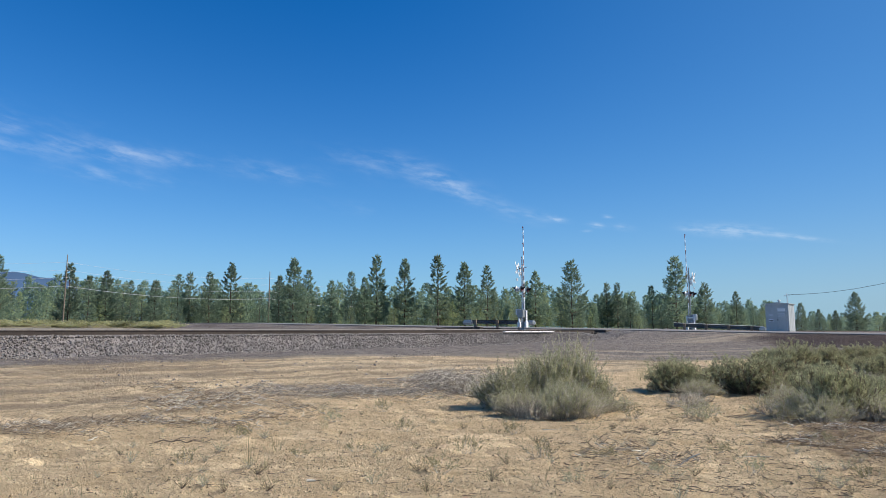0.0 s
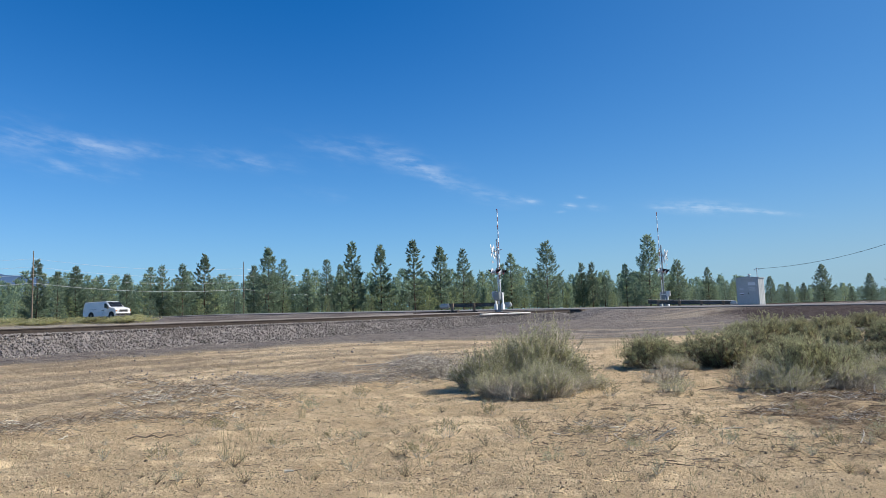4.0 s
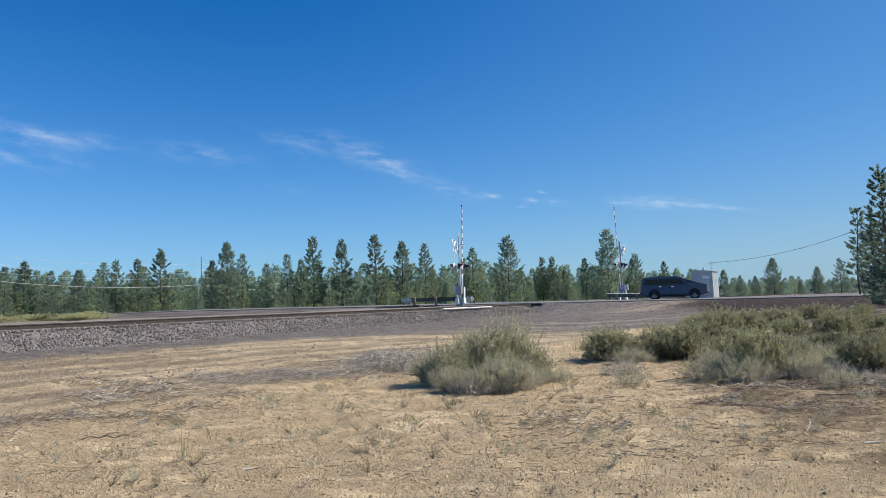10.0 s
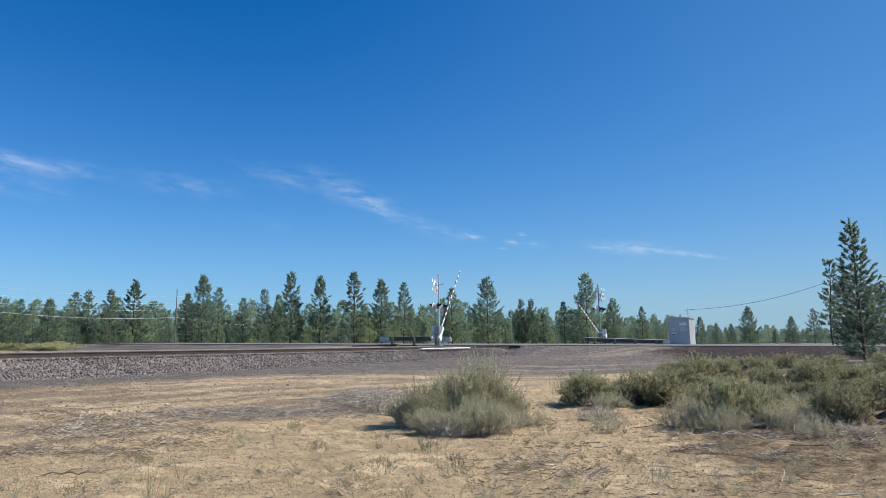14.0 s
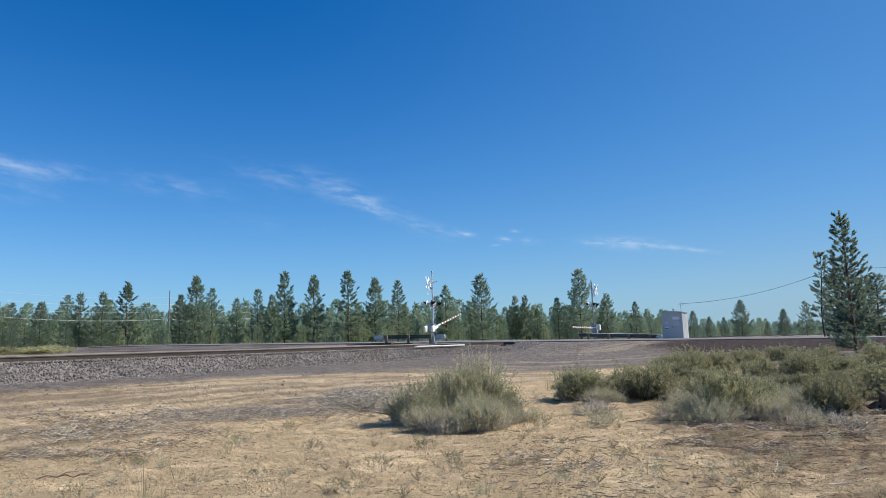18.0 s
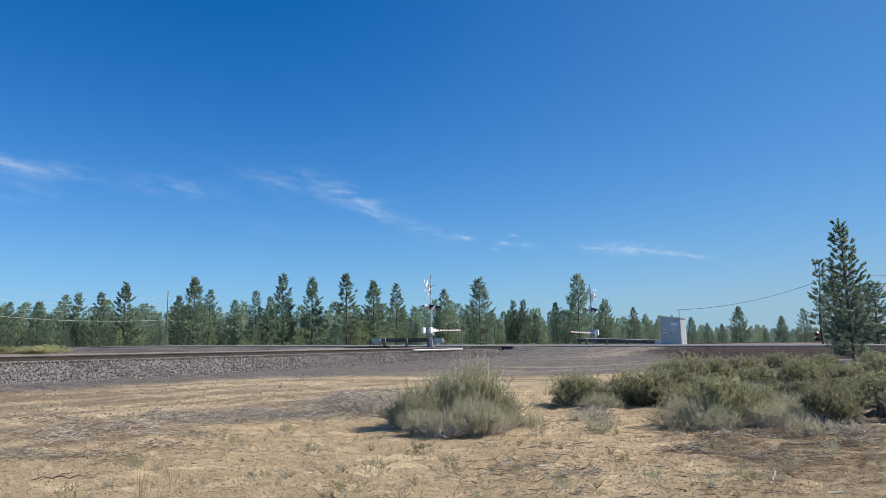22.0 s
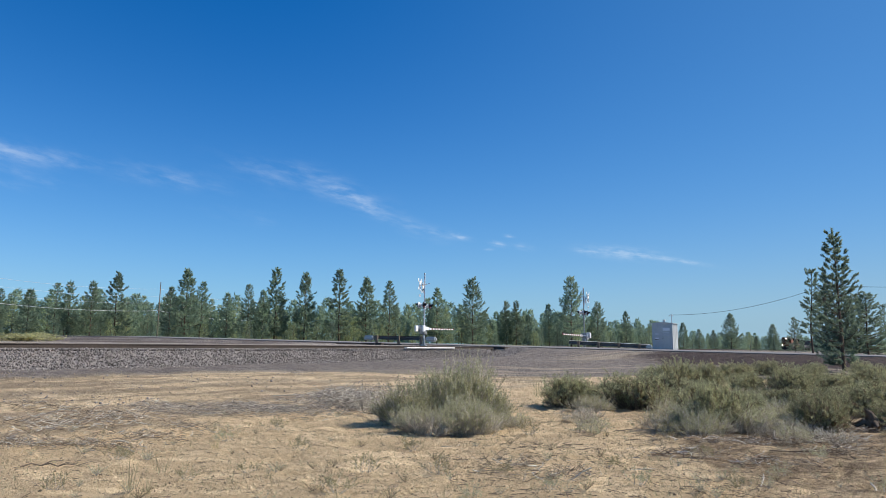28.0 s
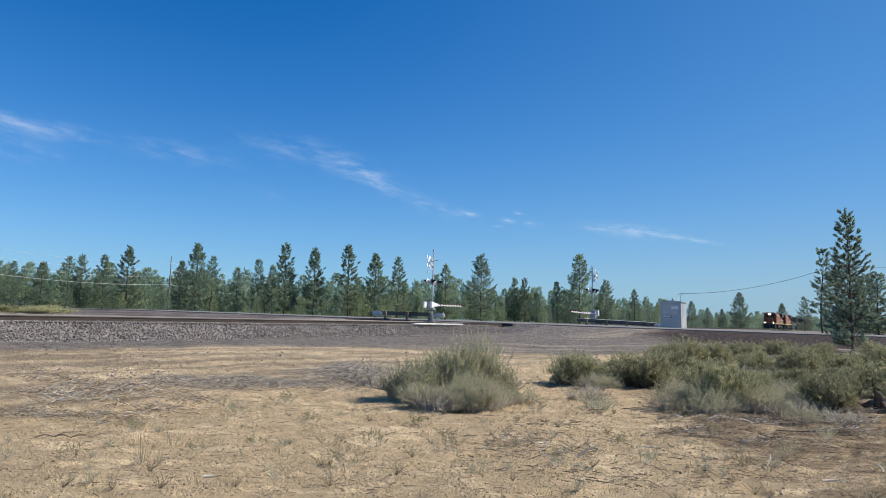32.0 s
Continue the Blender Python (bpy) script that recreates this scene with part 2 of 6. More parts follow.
    far = g.node("ShaderNodeSeparateColor", {0: alpha}).outputs[0]
    colour = g.mix(border(far, n1), colour, straw)
    dust = g.node("ShaderNodeSeparateColor", {0: alpha}).outputs[1]
    colour = g.mix(g.math("MULTIPLY", border(dust, wide), 0.8), colour, g.mix(g.step(n2, 0.3, 0.7), (0.36, 0.31, 0.27), (0.52, 0.45, 0.385)))
    n4 = g.noise(where, 9.0, 6.0, 0.72)
    speck = g.noise(where, 70.0, 3.0, 0.6)
    colour = g.mix(g.math("MULTIPLY", g.step(speck, 0.61, 0.66), 0.36), colour, (0.15, 0.105, 0.07))
    coarse = g.math("MULTIPLY_ADD", g.step(patch, 0.40, 0.60), 0.9, 0.12)
    height = g.math("ADD", g.math("ADD", g.math("MULTIPLY", n2, 1.3), g.math("MULTIPLY", n4, 1.0)), g.math("ADD", g.math("MULTIPLY", g.math("MULTIPLY", n3, 0.9), coarse), g.math("ADD", g.math("MULTIPLY", g.math("MULTIPLY", fine, 0.3), coarse), g.math("MULTIPLY", ruts, 0.9))))
    normal = g.node("ShaderNodeBump", {"Strength": 1.0, "Distance": 0.10, "Height": height}).outputs[0]
    shader = g.node("ShaderNodeBsdfPrincipled", {"Base Color": colour, "Roughness": 0.95, "Specular IOR Level": 0.15, "Normal": normal})
    g.node("ShaderNodeOutputMaterial", {0: shader.outputs[0]})
    return m


GROUND = ground_material()
ASPHALT = material("asphalt", ((0.185, 0.176, 0.172), (0.27, 0.258, 0.25)), 0.95, grain=40, big=0.4, bump=0.3, spec=0.06)
LINE_PAINT = material("road_paint", ((0.55, 0.42, 0.08), (0.7, 0.55, 0.12)), 0.7, grain=20)
STONE = material("ballast_stone", ((0.15, 0.134, 0.125), (0.325, 0.29, 0.268)), 0.9, grain=25, island=0.42)
CLOD = material("clod", ((0.32, 0.235, 0.145), (0.60, 0.45, 0.29)), 0.95, grain=25, island=0.4)
RAIL_STEEL = material("rail_rust", ((0.045, 0.036, 0.032), (0.10, 0.078, 0.065)), 0.8, 0.2, grain=20)
RAIL_HEAD = material("rail_head", ((0.50, 0.50, 0.52), (0.66, 0.66, 0.68)), 0.25, 1.0, grain=30, bump=0.02)
TIE = material("tie_wood", ((0.045, 0.035, 0.03), (0.10, 0.08, 0.065)), 0.9, grain=14, bump=0.4, each=0.25)
WHITE_TIMBER = material("white_timber", ((0.68, 0.66, 0.62), (0.86, 0.85, 0.81)), 0.7, grain=9)
GALV = material("galvanized_steel", ((0.50, 0.51, 0.53), (0.68, 0.69, 0.71)), 0.42, 0.55, grain=8)
GUARD = material("guardrail_steel", ((0.10, 0.10, 0.10), (0.20, 0.20, 0.20)), 0.6, 0.5, grain=8)
POST_WOOD = material("post_wood", ((0.15, 0.115, 0.085), (0.27, 0.215, 0.165)), 0.9, grain=14, bump=0.3)
WHITE_PAINT = material("white_paint", ((0.74, 0.75, 0.76), (0.84, 0.84, 0.84)), 0.4, grain=6)
RED_PAINT = material("red_tape", ((0.14, 0.065, 0.058), (0.22, 0.10, 0.09)), 0.5)
BLACK_PAINT = material("black_paint", ((0.012, 0.012, 0.013), (0.03, 0.03, 0.032)), 0.55)
LENS_RED = material("red_lens", ((0.20, 0.008, 0.006), (0.30, 0.012, 0.01)), 0.2, bump=0.0, spec=0.6)
BARK = material("pine_bark", ((0.055, 0.042, 0.034), (0.16, 0.115, 0.085)), 0.95, grain=10, bump=0.6, each=0.2)
TWIG = material("grey_twig", ((0.36, 0.315, 0.255), (0.66, 0.595, 0.50)), 0.95, grain=10, island=0.35)
DEADWOOD = material("weathered_wood", ((0.46, 0.41, 0.34), (0.76, 0.70, 0.60)), 0.9, grain=14, island=0.25)
DARK_TWIG = material("brown_twig", ((0.14, 0.10, 0.07), (0.30, 0.23, 0.165)), 0.95, grain=10, island=0.4)
GREY_TWIG = material("old_grey_twig", ((0.15, 0.128, 0.118), (0.34, 0.30, 0.275)), 0.95, grain=10, island=0.45)
NEEDLES = leafy("pine_needles", (0.155, 0.225, 0.17), (0.41, 0.495, 0.345), each=0.2, clump=0.9)
NEEDLES_YOUNG = leafy("young_pine_needles", (0.22, 0.275, 0.155), (0.53, 0.585, 0.34), each=0.2, clump=0.9)
NEEDLES_NEAR = leafy("pine_needles_near", (0.125, 0.18, 0.135), (0.36, 0.43, 0.30), each=0.12, clump=1.6)
SAGE = leafy("sage_leaf", (0.19, 0.195, 0.105), (0.80, 0.76, 0.48), each=0.16, clump=9.0, single=0.55)
SAGE_OLIVE = leafy("olive_leaf", (0.16, 0.168, 0.092), (0.62, 0.60, 0.36), each=0.2, clump=7.0, single=0.5)
SHRUB = leafy("shrub_leaf", (0.34, 0.34, 0.17), (0.64, 0.61, 0.35), each=0.2)
SAGE_GREY = leafy("sage_leaf_grey", (0.36, 0.355, 0.215), (0.72, 0.69, 0.45), each=0.1)
STRAW = leafy("dry_grass", (0.42, 0.345, 0.19), (0.72, 0.62, 0.40))
TUFT = leafy("green_tuft", (0.26, 0.235, 0.12), (0.47, 0.41, 0.235), each=0.15)
# distance haze is put into the hill's base colour as blue
HILL = material("haze_tinted_hill", ((0.06, 0.115, 0.205), (0.075, 0.135, 0.235)), 1.0, grain=0.004, big=0.001, bump=0.0)
WIRE = material("wire", ((0.70, 0.71, 0.73), (0.85, 0.85, 0.86)), 0.4, 0.3)
CABLE = material("black_cable", ((0.03, 0.03, 0.035), (0.05, 0.05, 0.055)), 0.6)

# ---- plan: the track and the road are two straight lines that cross
TRACK = Vector((6.7, 54.9))            # where the track meets the road
TRACK_DIR = Vector((76.9, 115.7)).normalized()
TRACK_RIGHT = Vector((TRACK_DIR.y, -TRACK_DIR.x))   # towards the camera's side
LANE = Vector((0.0, 55.586))
ROAD_DIR = Vector((math.cos(radians(-20.49)), math.sin(radians(-20.49))))
ROAD_FAR = Vector((-ROAD_DIR.y, ROAD_DIR.x))        # away from the camera


def smooth(x, a, b):
    k = np.clip((x - a) / (b - a), 0, 1)
    return k * k * (3 - 2 * k)


def road_z(s):
    return 1.72 - 0.0172 * np.clip(s, -32, 170)


def rail_z(a):
    """Height of the rail's head along the track, from the crossing."""
    return 1.56 - 0.0018 * np.clip(a, 0, 250)


def lines(x, y):
    """Along and across the track (across: positive on the camera's side), along and across the road (across: positive beyond)."""
    dx, dy = x - TRACK.x, y - TRACK.y
    ex, ey = x - LANE.x, y - LANE.y
    return (dx * TRACK_DIR.x + dy * TRACK_DIR.y, dx * TRACK_RIGHT.x + dy * TRACK_RIGHT.y,
            ex * ROAD_DIR.x + ey * ROAD_DIR.y, ex * ROAD_FAR.x + ey * ROAD_FAR.y)


def lump(x, y, size, seed):
    """Smooth random heights from 0 to 1, about one bump for each size."""
    x, y = np.asarray(x) / size + seed * 17.3, np.asarray(y) / size + seed * 9.1
    i, j = np.floor(x), np.floor(y)
    fx, fy = x - i, y - j
    fx, fy = fx * fx * (3 - 2 * fx), fy * fy * (3 - 2 * fy)

    def corner(a, b):
        h = np.sin(a * 127.1 + b * 311.7 + seed * 74.7) * 43758.5453
        return h - np.floor(h)

    low = corner(i, j) * (1 - fx) + corner(i + 1, j) * fx
    high = corner(i, j + 1) * (1 - fx) + corner(i + 1, j + 1) * fx
    return low * (1 - fy) + high * fy


def flow(a, u):
    """Across the wheel tracks: along the railway at first, then bending off to the road."""
    return u - 0.7 * 3.0 * np.logaddexp(0, (a + 30.0) / 3.0)


def land(x, y):
    """Height of the ground."""
    x, y = np.asarray(x, float), np.asarray(y, float)
    a, u, s, v = lines(x, y)
    plain = road_z(s)
    # camera's side of the track: low sandy flat that climbs to the ballast and to the road
    bank = 0.92 * (1 - smooth(u, 3.0, 17.0))
    near_road = -v - 2.6
    slope = (plain + 0.02) * (1 - smooth(near_road, 0.0, 5.5) * 0.50 - smooth(near_road, 4.0, 24.0) * 0.50)
    k = 0.25
    near = np.where(u > 0, np.logaddexp(bank / k, slope / k) * k - k * 0.62, 0)
    # beyond the track: level with the road, a little lower beside the ballast
    far = plain - 0.12 - (0.35 * (1 - smooth(-u, 3.0, 9.0)) + 0.15) * smooth(-v, 6.0, 14.0)
    beyond = smooth(v, -3.4, -2.2)
    side = smooth(-u, -2.0, 2.0)
    z = near * (1 - side) + far * side
    low = road_z(s)
    z = z * (1 - beyond) + (plain - 0.10 + (low - plain) * smooth(v, 7.0, 22.0)) * beyond
    # the bed under the track
    bed = smooth(2.3 - np.abs(u), 0, 0.8) * (1 - smooth(v, -6.0, -3.0) * (1 - smooth(v, 6.0, 9.0)))
    z = z * (1 - bed) + (rail_z(a) - 0.62) * bed
    under = (1 - smooth(np.abs(v - 1.75), 4.3, 5.0))
    z = z * (1 - under) + (plain - 0.075) * under
    rough = (np.sin(x * 1.7 + 0.6 * np.sin(y * 1.1)) * np.sin(y * 1.3 + np.sin(x * 0.7)) * 0.025
             + np.sin(x * 4.1 + y * 2.3) * np.sin(y * 5.3 - x * 1.9) * 0.012)
    calm = 1 - smooth(np.hypot(x, y), 40, 60)
    rough = rough + (np.sin(x * 9.3 + 2.1 * np.sin(y * 3.7)) * np.sin(y * 8.1 + 1.7 * np.sin(x * 4.3)) * 0.011
                     + np.sin(x * 6.1 - y * 7.7 + np.sin(x * 2.2 + y)) * 0.007) * (1 - smooth(np.hypot(x, y), 20, 30))
    # trodden, lumpy sand close by
    near_by = 1 - smooth(np.hypot(x, y), 22, 30)
    lumps = (0.040 * (lump(x, y, 0.75, 1.0) - 0.5) + 0.042 * (lump(x, y * 1.2, 0.31, 2.0) - 0.5) + 0.042 * (lump(x, y, 0.17, 3.0) - 0.5)
             + 0.12 * np.maximum(0, lump(x * 0.7, y * 1.3, 0.36, 4.0) - 0.70) - 0.30 * np.maximum(0, lump(x * 0.7, y, 0.26, 5.0) - 0.74))
    # wheel tracks pressed into the dirt beside the railway
    k = flow(a, u)
    ridges = (lump(a * 0.05, k, 0.8, 6.0) - 0.5) * 0.07 + (lump(a * 0.07, k, 0.36, 7.0) - 0.5) * 0.06
    rough = rough + ridges * smooth(k, 4.5, 7.0) * (1 - smooth(u, 12.0, 15.0))
    rough = rough + lumps * near_by * (0.9 - 0.5 * (1 - smooth(u, 11.0, 14.0)))
    return z + rough * calm * smooth(near_road, 0.0, 3.0)


def land_at(x, y):
    return float(land(x, y))


def spot(az, dist):
    """Plan point at an azimuth (degrees, to the right of +y) and a distance from the camera's post."""
    return dist * math.sin(radians(az)), dist * math.cos(radians(az))


# ---- builders
def mesh_of(name, verts, faces, material_=None, smooth_shade=False):
    me = bpy.data.meshes.new(name)
    if isinstance(verts, np.ndarray) and isinstance(faces, np.ndarray):
        n, k = faces.shape
        me.vertices.add(len(verts))
        me.vertices.foreach_set("co", verts.astype(np.float32).ravel())
        me.loops.add(n * k)
        me.loops.foreach_set("vertex_index", faces.astype(np.int32).ravel())
        me.polygons.add(n)
        me.polygons.foreach_set("loop_start", np.arange(0, n * k, k, dtype=np.int32))
        me.polygons.foreach_set("loop_total", np.full(n, k, dtype=np.int32))
        me.update(calc_edges=True)
        me.validate()
    else:
        me.from_pydata([tuple(v) for v in verts], [], [tuple(f) for f in faces])
        me.update()
    if material_:
        me.materials.append(material_)
    if smooth_shade:
        me.polygons.foreach_set("use_smooth", [True] * len(me.polygons))
    return me


def thing(name, label, category, at=(0, 0, 0), turn=0, group="", kind=""):
    ob = new(name)
    ob.empty_display_size = 0.2
    ob.matrix_basis = pose(*at, 0, 0, turn)
    return tagged(ob, label, category, group, kind)


def part(name, bm, material_, parent, label=""):
    """Links a bmesh (or a mesh) as one object under a thing or a part."""
    if isinstance(bm, bmesh.types.BMesh):
        me = bpy.data.meshes.new(name)
        bm.to_mesh(me)
        bm.free()
    else:
        me = bm
    if material_ and not me.materials:
        me.materials.append(material_)
    ob = new(name, me)
    ob.parent = parent
    if label:
        ob["label"] = label
    return ob


def box(size, at=(0, 0, 0), turn=(0, 0, 0), bevel=0.0, bm=None, segments=1):
    """A bevelled box; at: its middle."""
    out = bm or bmesh.new()
    piece = bmesh.new()
    bmesh.ops.create_cube(piece, size=1.0)
    bmesh.ops.scale(piece, vec=size, verts=piece.verts)
    if bevel:
        bmesh.ops.bevel(piece, geom=piece.edges[:], offset=bevel, segments=segments, affect="EDGES")
    return blend(out, piece, pose(*at, *turn))


def blend(out, piece, m):
    bmesh.ops.transform(piece, matrix=m, verts=piece.verts)
    me = bpy.data.meshes.new("tmp")
    piece.to_mesh(me)
    piece.free()
    out.from_mesh(me)
    bpy.data.meshes.remove(me)
    return out


def rod(a, b, r0, r1=None, sides=10, bm=None, caps=True):
    """A tapered round bar from a to b."""
    out = bm or bmesh.new()
    a, b = Vector(a), Vector(b)
    piece = bmesh.new()
    bmesh.ops.create_cone(piece, cap_ends=caps, segments=sides, radius1=r0, radius2=r0 if r1 is None else r1, depth=(b - a).length)
    m = Matrix.Translation((a + b) / 2) @ (b - a).to_track_quat("Z", "Y").to_matrix().to_4x4()
    return blend(out, piece, m)


def profile_along(points, path, bm=None, closed=True):
    """Sweeps a closed outline (x, z) along +y stations path: list of (y, dx, dz, scale)."""
    out = bm or bmesh.new()
    rings = [[out.verts.new((x * k + dx, y, z * k + dz)) for x, z in points] for y, dx, dz, k in path]
    n = len(points)
    for r0, r1 in zip(rings, rings[1:]):
        for i in range(n if closed else n - 1):
            out.faces.new((r0[i], r0[(i + 1) % n], r1[(i + 1) % n], r1[i]))
    if closed:
        out.faces.new(rings[0])
        out.faces.new(rings[-1][::-1])
    bmesh.ops.recalc_face_normals(out, faces=out.faces[:])
    return out


def tubes(paths, sides=3):
    """Thin round bars along polylines: list of (points n x 3, radii n). Returns verts and quads."""
    vs, fs, base = [], [], 0
    for pts, rad in paths:
        pts, rad = np.asarray(pts, float), np.asarray(rad, float)
        d = np.gradient(pts, axis=0)
        d /= np.linalg.norm(d, axis=1, keepdims=True) + 1e-9
        ref = np.where(np.abs(d[:, 2:3]) > 0.9, np.array([[1.0, 0, 0]]), np.array([[0, 0, 1.0]]))
        e1 = np.cross(d, ref)
        e1 /= np.linalg.norm(e1, axis=1, keepdims=True) + 1e-9
        e2 = np.cross(d, e1)
        ang = np.arange(sides) * 2 * np.pi / sides
        ring = pts[:, None] + rad[:, None, None] * (np.cos(ang)[None, :, None] * e1[:, None] + np.sin(ang)[None, :, None] * e2[:, None])
        n = len(pts)
        vs.append(ring.reshape(-1, 3))
        i, j = np.meshgrid(np.arange(n - 1), np.arange(sides), indexing="ij")
        jn = (j + 1) % sides
        fs.append(np.stack([base + i * sides + j, base + i * sides + jn, base + (i + 1) * sides + jn, base + (i + 1) * sides + j], -1).reshape(-1, 4))
        base += n * sides
    return np.concatenate(vs), np.concatenate(fs)


def blades(p, d, length, width, rng):
    """Loose pointed leaves: at p, along d."""
    n = len(p)
    d = d / (np.linalg.norm(d, axis=1, keepdims=True) + 1e-9)
    side = np.cross(d, rng.normal(size=(n, 3)))
    side /= np.linalg.norm(side, axis=1, keepdims=True) + 1e-9
    length, width = np.broadcast_to(length, n)[:, None], np.broadcast_to(width, n)[:, None]
    v = np.stack([p - side * width * 0.5 + d * length * 0.15, p + side * width * 0.5 + d * length * 0.15, p + d * length], 1).reshape(-1, 3)
    return v, np.arange(3 * n).reshape(-1, 3)


# heaps of cut brush on the sand: place, half width, half depth, share of bleached wood, height
PILES = [(-6.2, 12.6, 0.8, 0.6, 0.55, 0.2), (-6.78, 11.74, 0.75, 0.45, 0.6, 0.12), (-5.82, 10.24, 0.8, 0.35, 0.1, 0.06), (-5.06, 10.17, 0.6, 0.35, 0.1, 0.06),
         (-4.72, 11.02, 0.65, 0.35, 0.12, 0.1), (-4.38, 11.93, 0.6, 0.45, 0.12, 0.14), (-4.23, 14.94, 1.1, 0.8, 0.22, 0.16), (-5.52, 14.27, 0.9, 0.7, 0.12, 0.1),
         (-2.25, 16.3, 1.2, 1.2, 0.5, 0.46), (-1.55, 17.3, 1.1, 1.0, 0.35, 0.5), (-3.22, 14.99, 1.1, 0.6, 0.15, 0.1), (-1.76, 15.93, 0.9, 0.6, 0.05, 0.12),
         (-7.7, 13.4, 0.7, 0.5, 0.1, 0.06), (1.1, 8.9, 0.5, 0.35, 0.05, 0.06), (1.55, 8.2, 0.5, 0.3, 0.08, 0.06), (3.75, 9.95, 0.7, 0.4, 0.05, 0.05),
         (4.9, 11.0, 0.8, 0.4, 0.1, 0.06), (6.45, 11.4, 1.0, 0.5, 0.12, 0.1), (6.2, 10.1, 0.8, 0.4, 0.06, 0.06), (4.6, 9.2, 0.7, 0.35, 0.05, 0.05),
         (8.6, 12.5, 0.9, 0.5, 0.2, 0.16), (-6.96, 9.66, 0.7, 0.35, 0.05, 0.06), (-6.19, 9.98, 0.6, 0.3, 0.1, 0.05), (-7.43, 8.93, 0.75, 0.4, 0.12, 0.16),
         (-6.86, 8.9, 0.6, 0.3, 0.1, 0.1)]


# ---- ground: one sheet to the horizon
def axis_steps(parts_):
    return np.unique(np.concatenate([np.arange(a, b, st) for a, b, st in parts_]))


def build_ground():
    xs = axis_steps([(-4400, -400, 250), (-400, -100, 30), (-100, -32, 4), (-32, -16, 0.6), (-16, -9, 0.14), (-9, 10, 0.065), (10, 16, 0.13), (16, 24, 0.25), (24, 50, 0.8), (50, 110, 4), (110, 400, 30), (400, 4401, 250)])
    ys = axis_steps([(-400, -20, 40), (-20, 2, 2), (2, 6, 0.2), (6, 15, 0.05), (15, 19, 0.08), (19, 26, 0.15), (26, 48, 0.4), (48, 72, 0.35), (72, 130, 3), (130, 400, 15), (400, 4401, 250)])
    X, Y = np.meshgrid(xs, ys)
    Z = land(X, Y)
    n, m = X.shape
    i, j = np.meshgrid(np.arange(n - 1), np.arange(m - 1), indexing="ij")
    q = (i * m + j).reshape(-1)
    me = mesh_of("ground", np.stack([X, Y, Z], -1).reshape(-1, 3), np.stack([q, q + 1, q + m + 1, q + m], -1), GROUND, True)
    a, u, s, v = lines(X, Y)
    near_road = -v - 2.6
    across = flow(a, u)
    gravel = (1 - smooth(across, 3.4, 8.6)) * (u > -40)
    gravel = np.clip(np.where((v > 3) | (near_road < 7 + 9 * smooth(s, 12.0, 24.0)), 1.0, gravel), 0, 1)
    cinder = (1 - smooth(near_road, 3.5, 7.5)) * smooth(s, 10.0, 26.0) * (near_road > -1)
    cinder = np.maximum(cinder, 0.46 * smooth(-u, 6.5, 10.0) * (1 - smooth(v, 5.0, 9.0)) * (1 - smooth(s, -8.0, 0.0)))
    r = np.hypot(X, Y)
    brush = np.max([np.exp(-((X - px) / (rx * 0.9)) ** 2 - ((Y - py) / (ry * 0.9)) ** 2) for px, py, rx, ry, *_ in PILES], axis=0)
    right = smooth(X - 0.12 * Y, 0.6, 3.6) * (1 - smooth(r, 26, 36))
    litter = np.clip(brush * 0.4 + right * 0.58, 0, 1) * (u > 3)
    meadow = smooth(r, 90, 105) * (v > 4) * (1 - smooth(X, 10, 30)) + ((u < -4) & (v < -3.5)) * smooth(-(X + 0.58 * Y), -2, 3)
    dust = smooth(-u, 2.5, 4.0) * (1 - smooth(-u, 7.0, 15.0)) * smooth(-v, 4.0, 8.0)
    for name, chans in (("zones", (gravel, litter, cinder)), ("meadow", (np.clip(meadow, 0, 1), dust, (1 - smooth(u, 12.0, 15.5)) * smooth(u, 3.0, 5.0))), ("flow", (a, across, u))):
        layer = me.color_attributes.new(name, "FLOAT_COLOR", "POINT")
        layer.data.foreach_set("color", np.stack([*chans, np.ones_like(X)], -1).astype(np.float32).ravel())
    tagged(new("ground", me), "dry sandy flat with grey gravel by the tracks", "ground", kind="structure")


build_ground()


def build_road():
    """Two-lane asphalt road with worn edges and a yellow centre line."""
    steps = np.concatenate([np.arange(-260, -60, 20.0), np.arange(-60, 60, 3.0), np.arange(60, 261, 20.0)])
    rng = np.random.default_rng(3)
    rows = []
    for s in steps:
        z = float(road_z(s))
        w = rng.normal(0, 0.06, 2)
        rows.append([LANE + ROAD_DIR * s + ROAD_FAR * v for v in (-2.35 + w[0], -1.8, 1.75, 5.3, 5.85 + w[1])] + [z])
    verts = [(p.x, p.y, r[5] + dz) for r in rows for p, dz in zip(r[:5], (-0.065, -0.01, 0.02, -0.01, -0.065))]
    n = len(rows)
    faces = [(i * 5 + k, i * 5 + k + 1, i * 5 + k + 6, i * 5 + k + 5) for i in range(n - 1) for k in range(4)]
    me = mesh_of("road", verts, faces, ASPHALT)
    ob = new("road", me)
    solid = ob.modifiers.new("thick", "SOLIDIFY")
    solid.thickness, solid.offset = 0.05, -1
    tagged(ob, "grey asphalt two-lane road on a low bank", "road", kind="structure")
    for off in (-0.09, 0.09):
        vs = [(p.x, p.y, float(road_z(s)) + 0.026) for s in steps for p in (LANE + ROAD_DIR * s + ROAD_FAR * (1.75 + off + e) for e in (-0.05, 0.05))]
        fs = [(2 * i, 2 * i + 1, 2 * i + 3, 2 * i + 2) for i in range(len(steps) - 1)]
        line = part("centre_line", mesh_of("centre_line", vs, fs, LINE_PAINT), None, ob, "worn yellow centre line")


build_road()

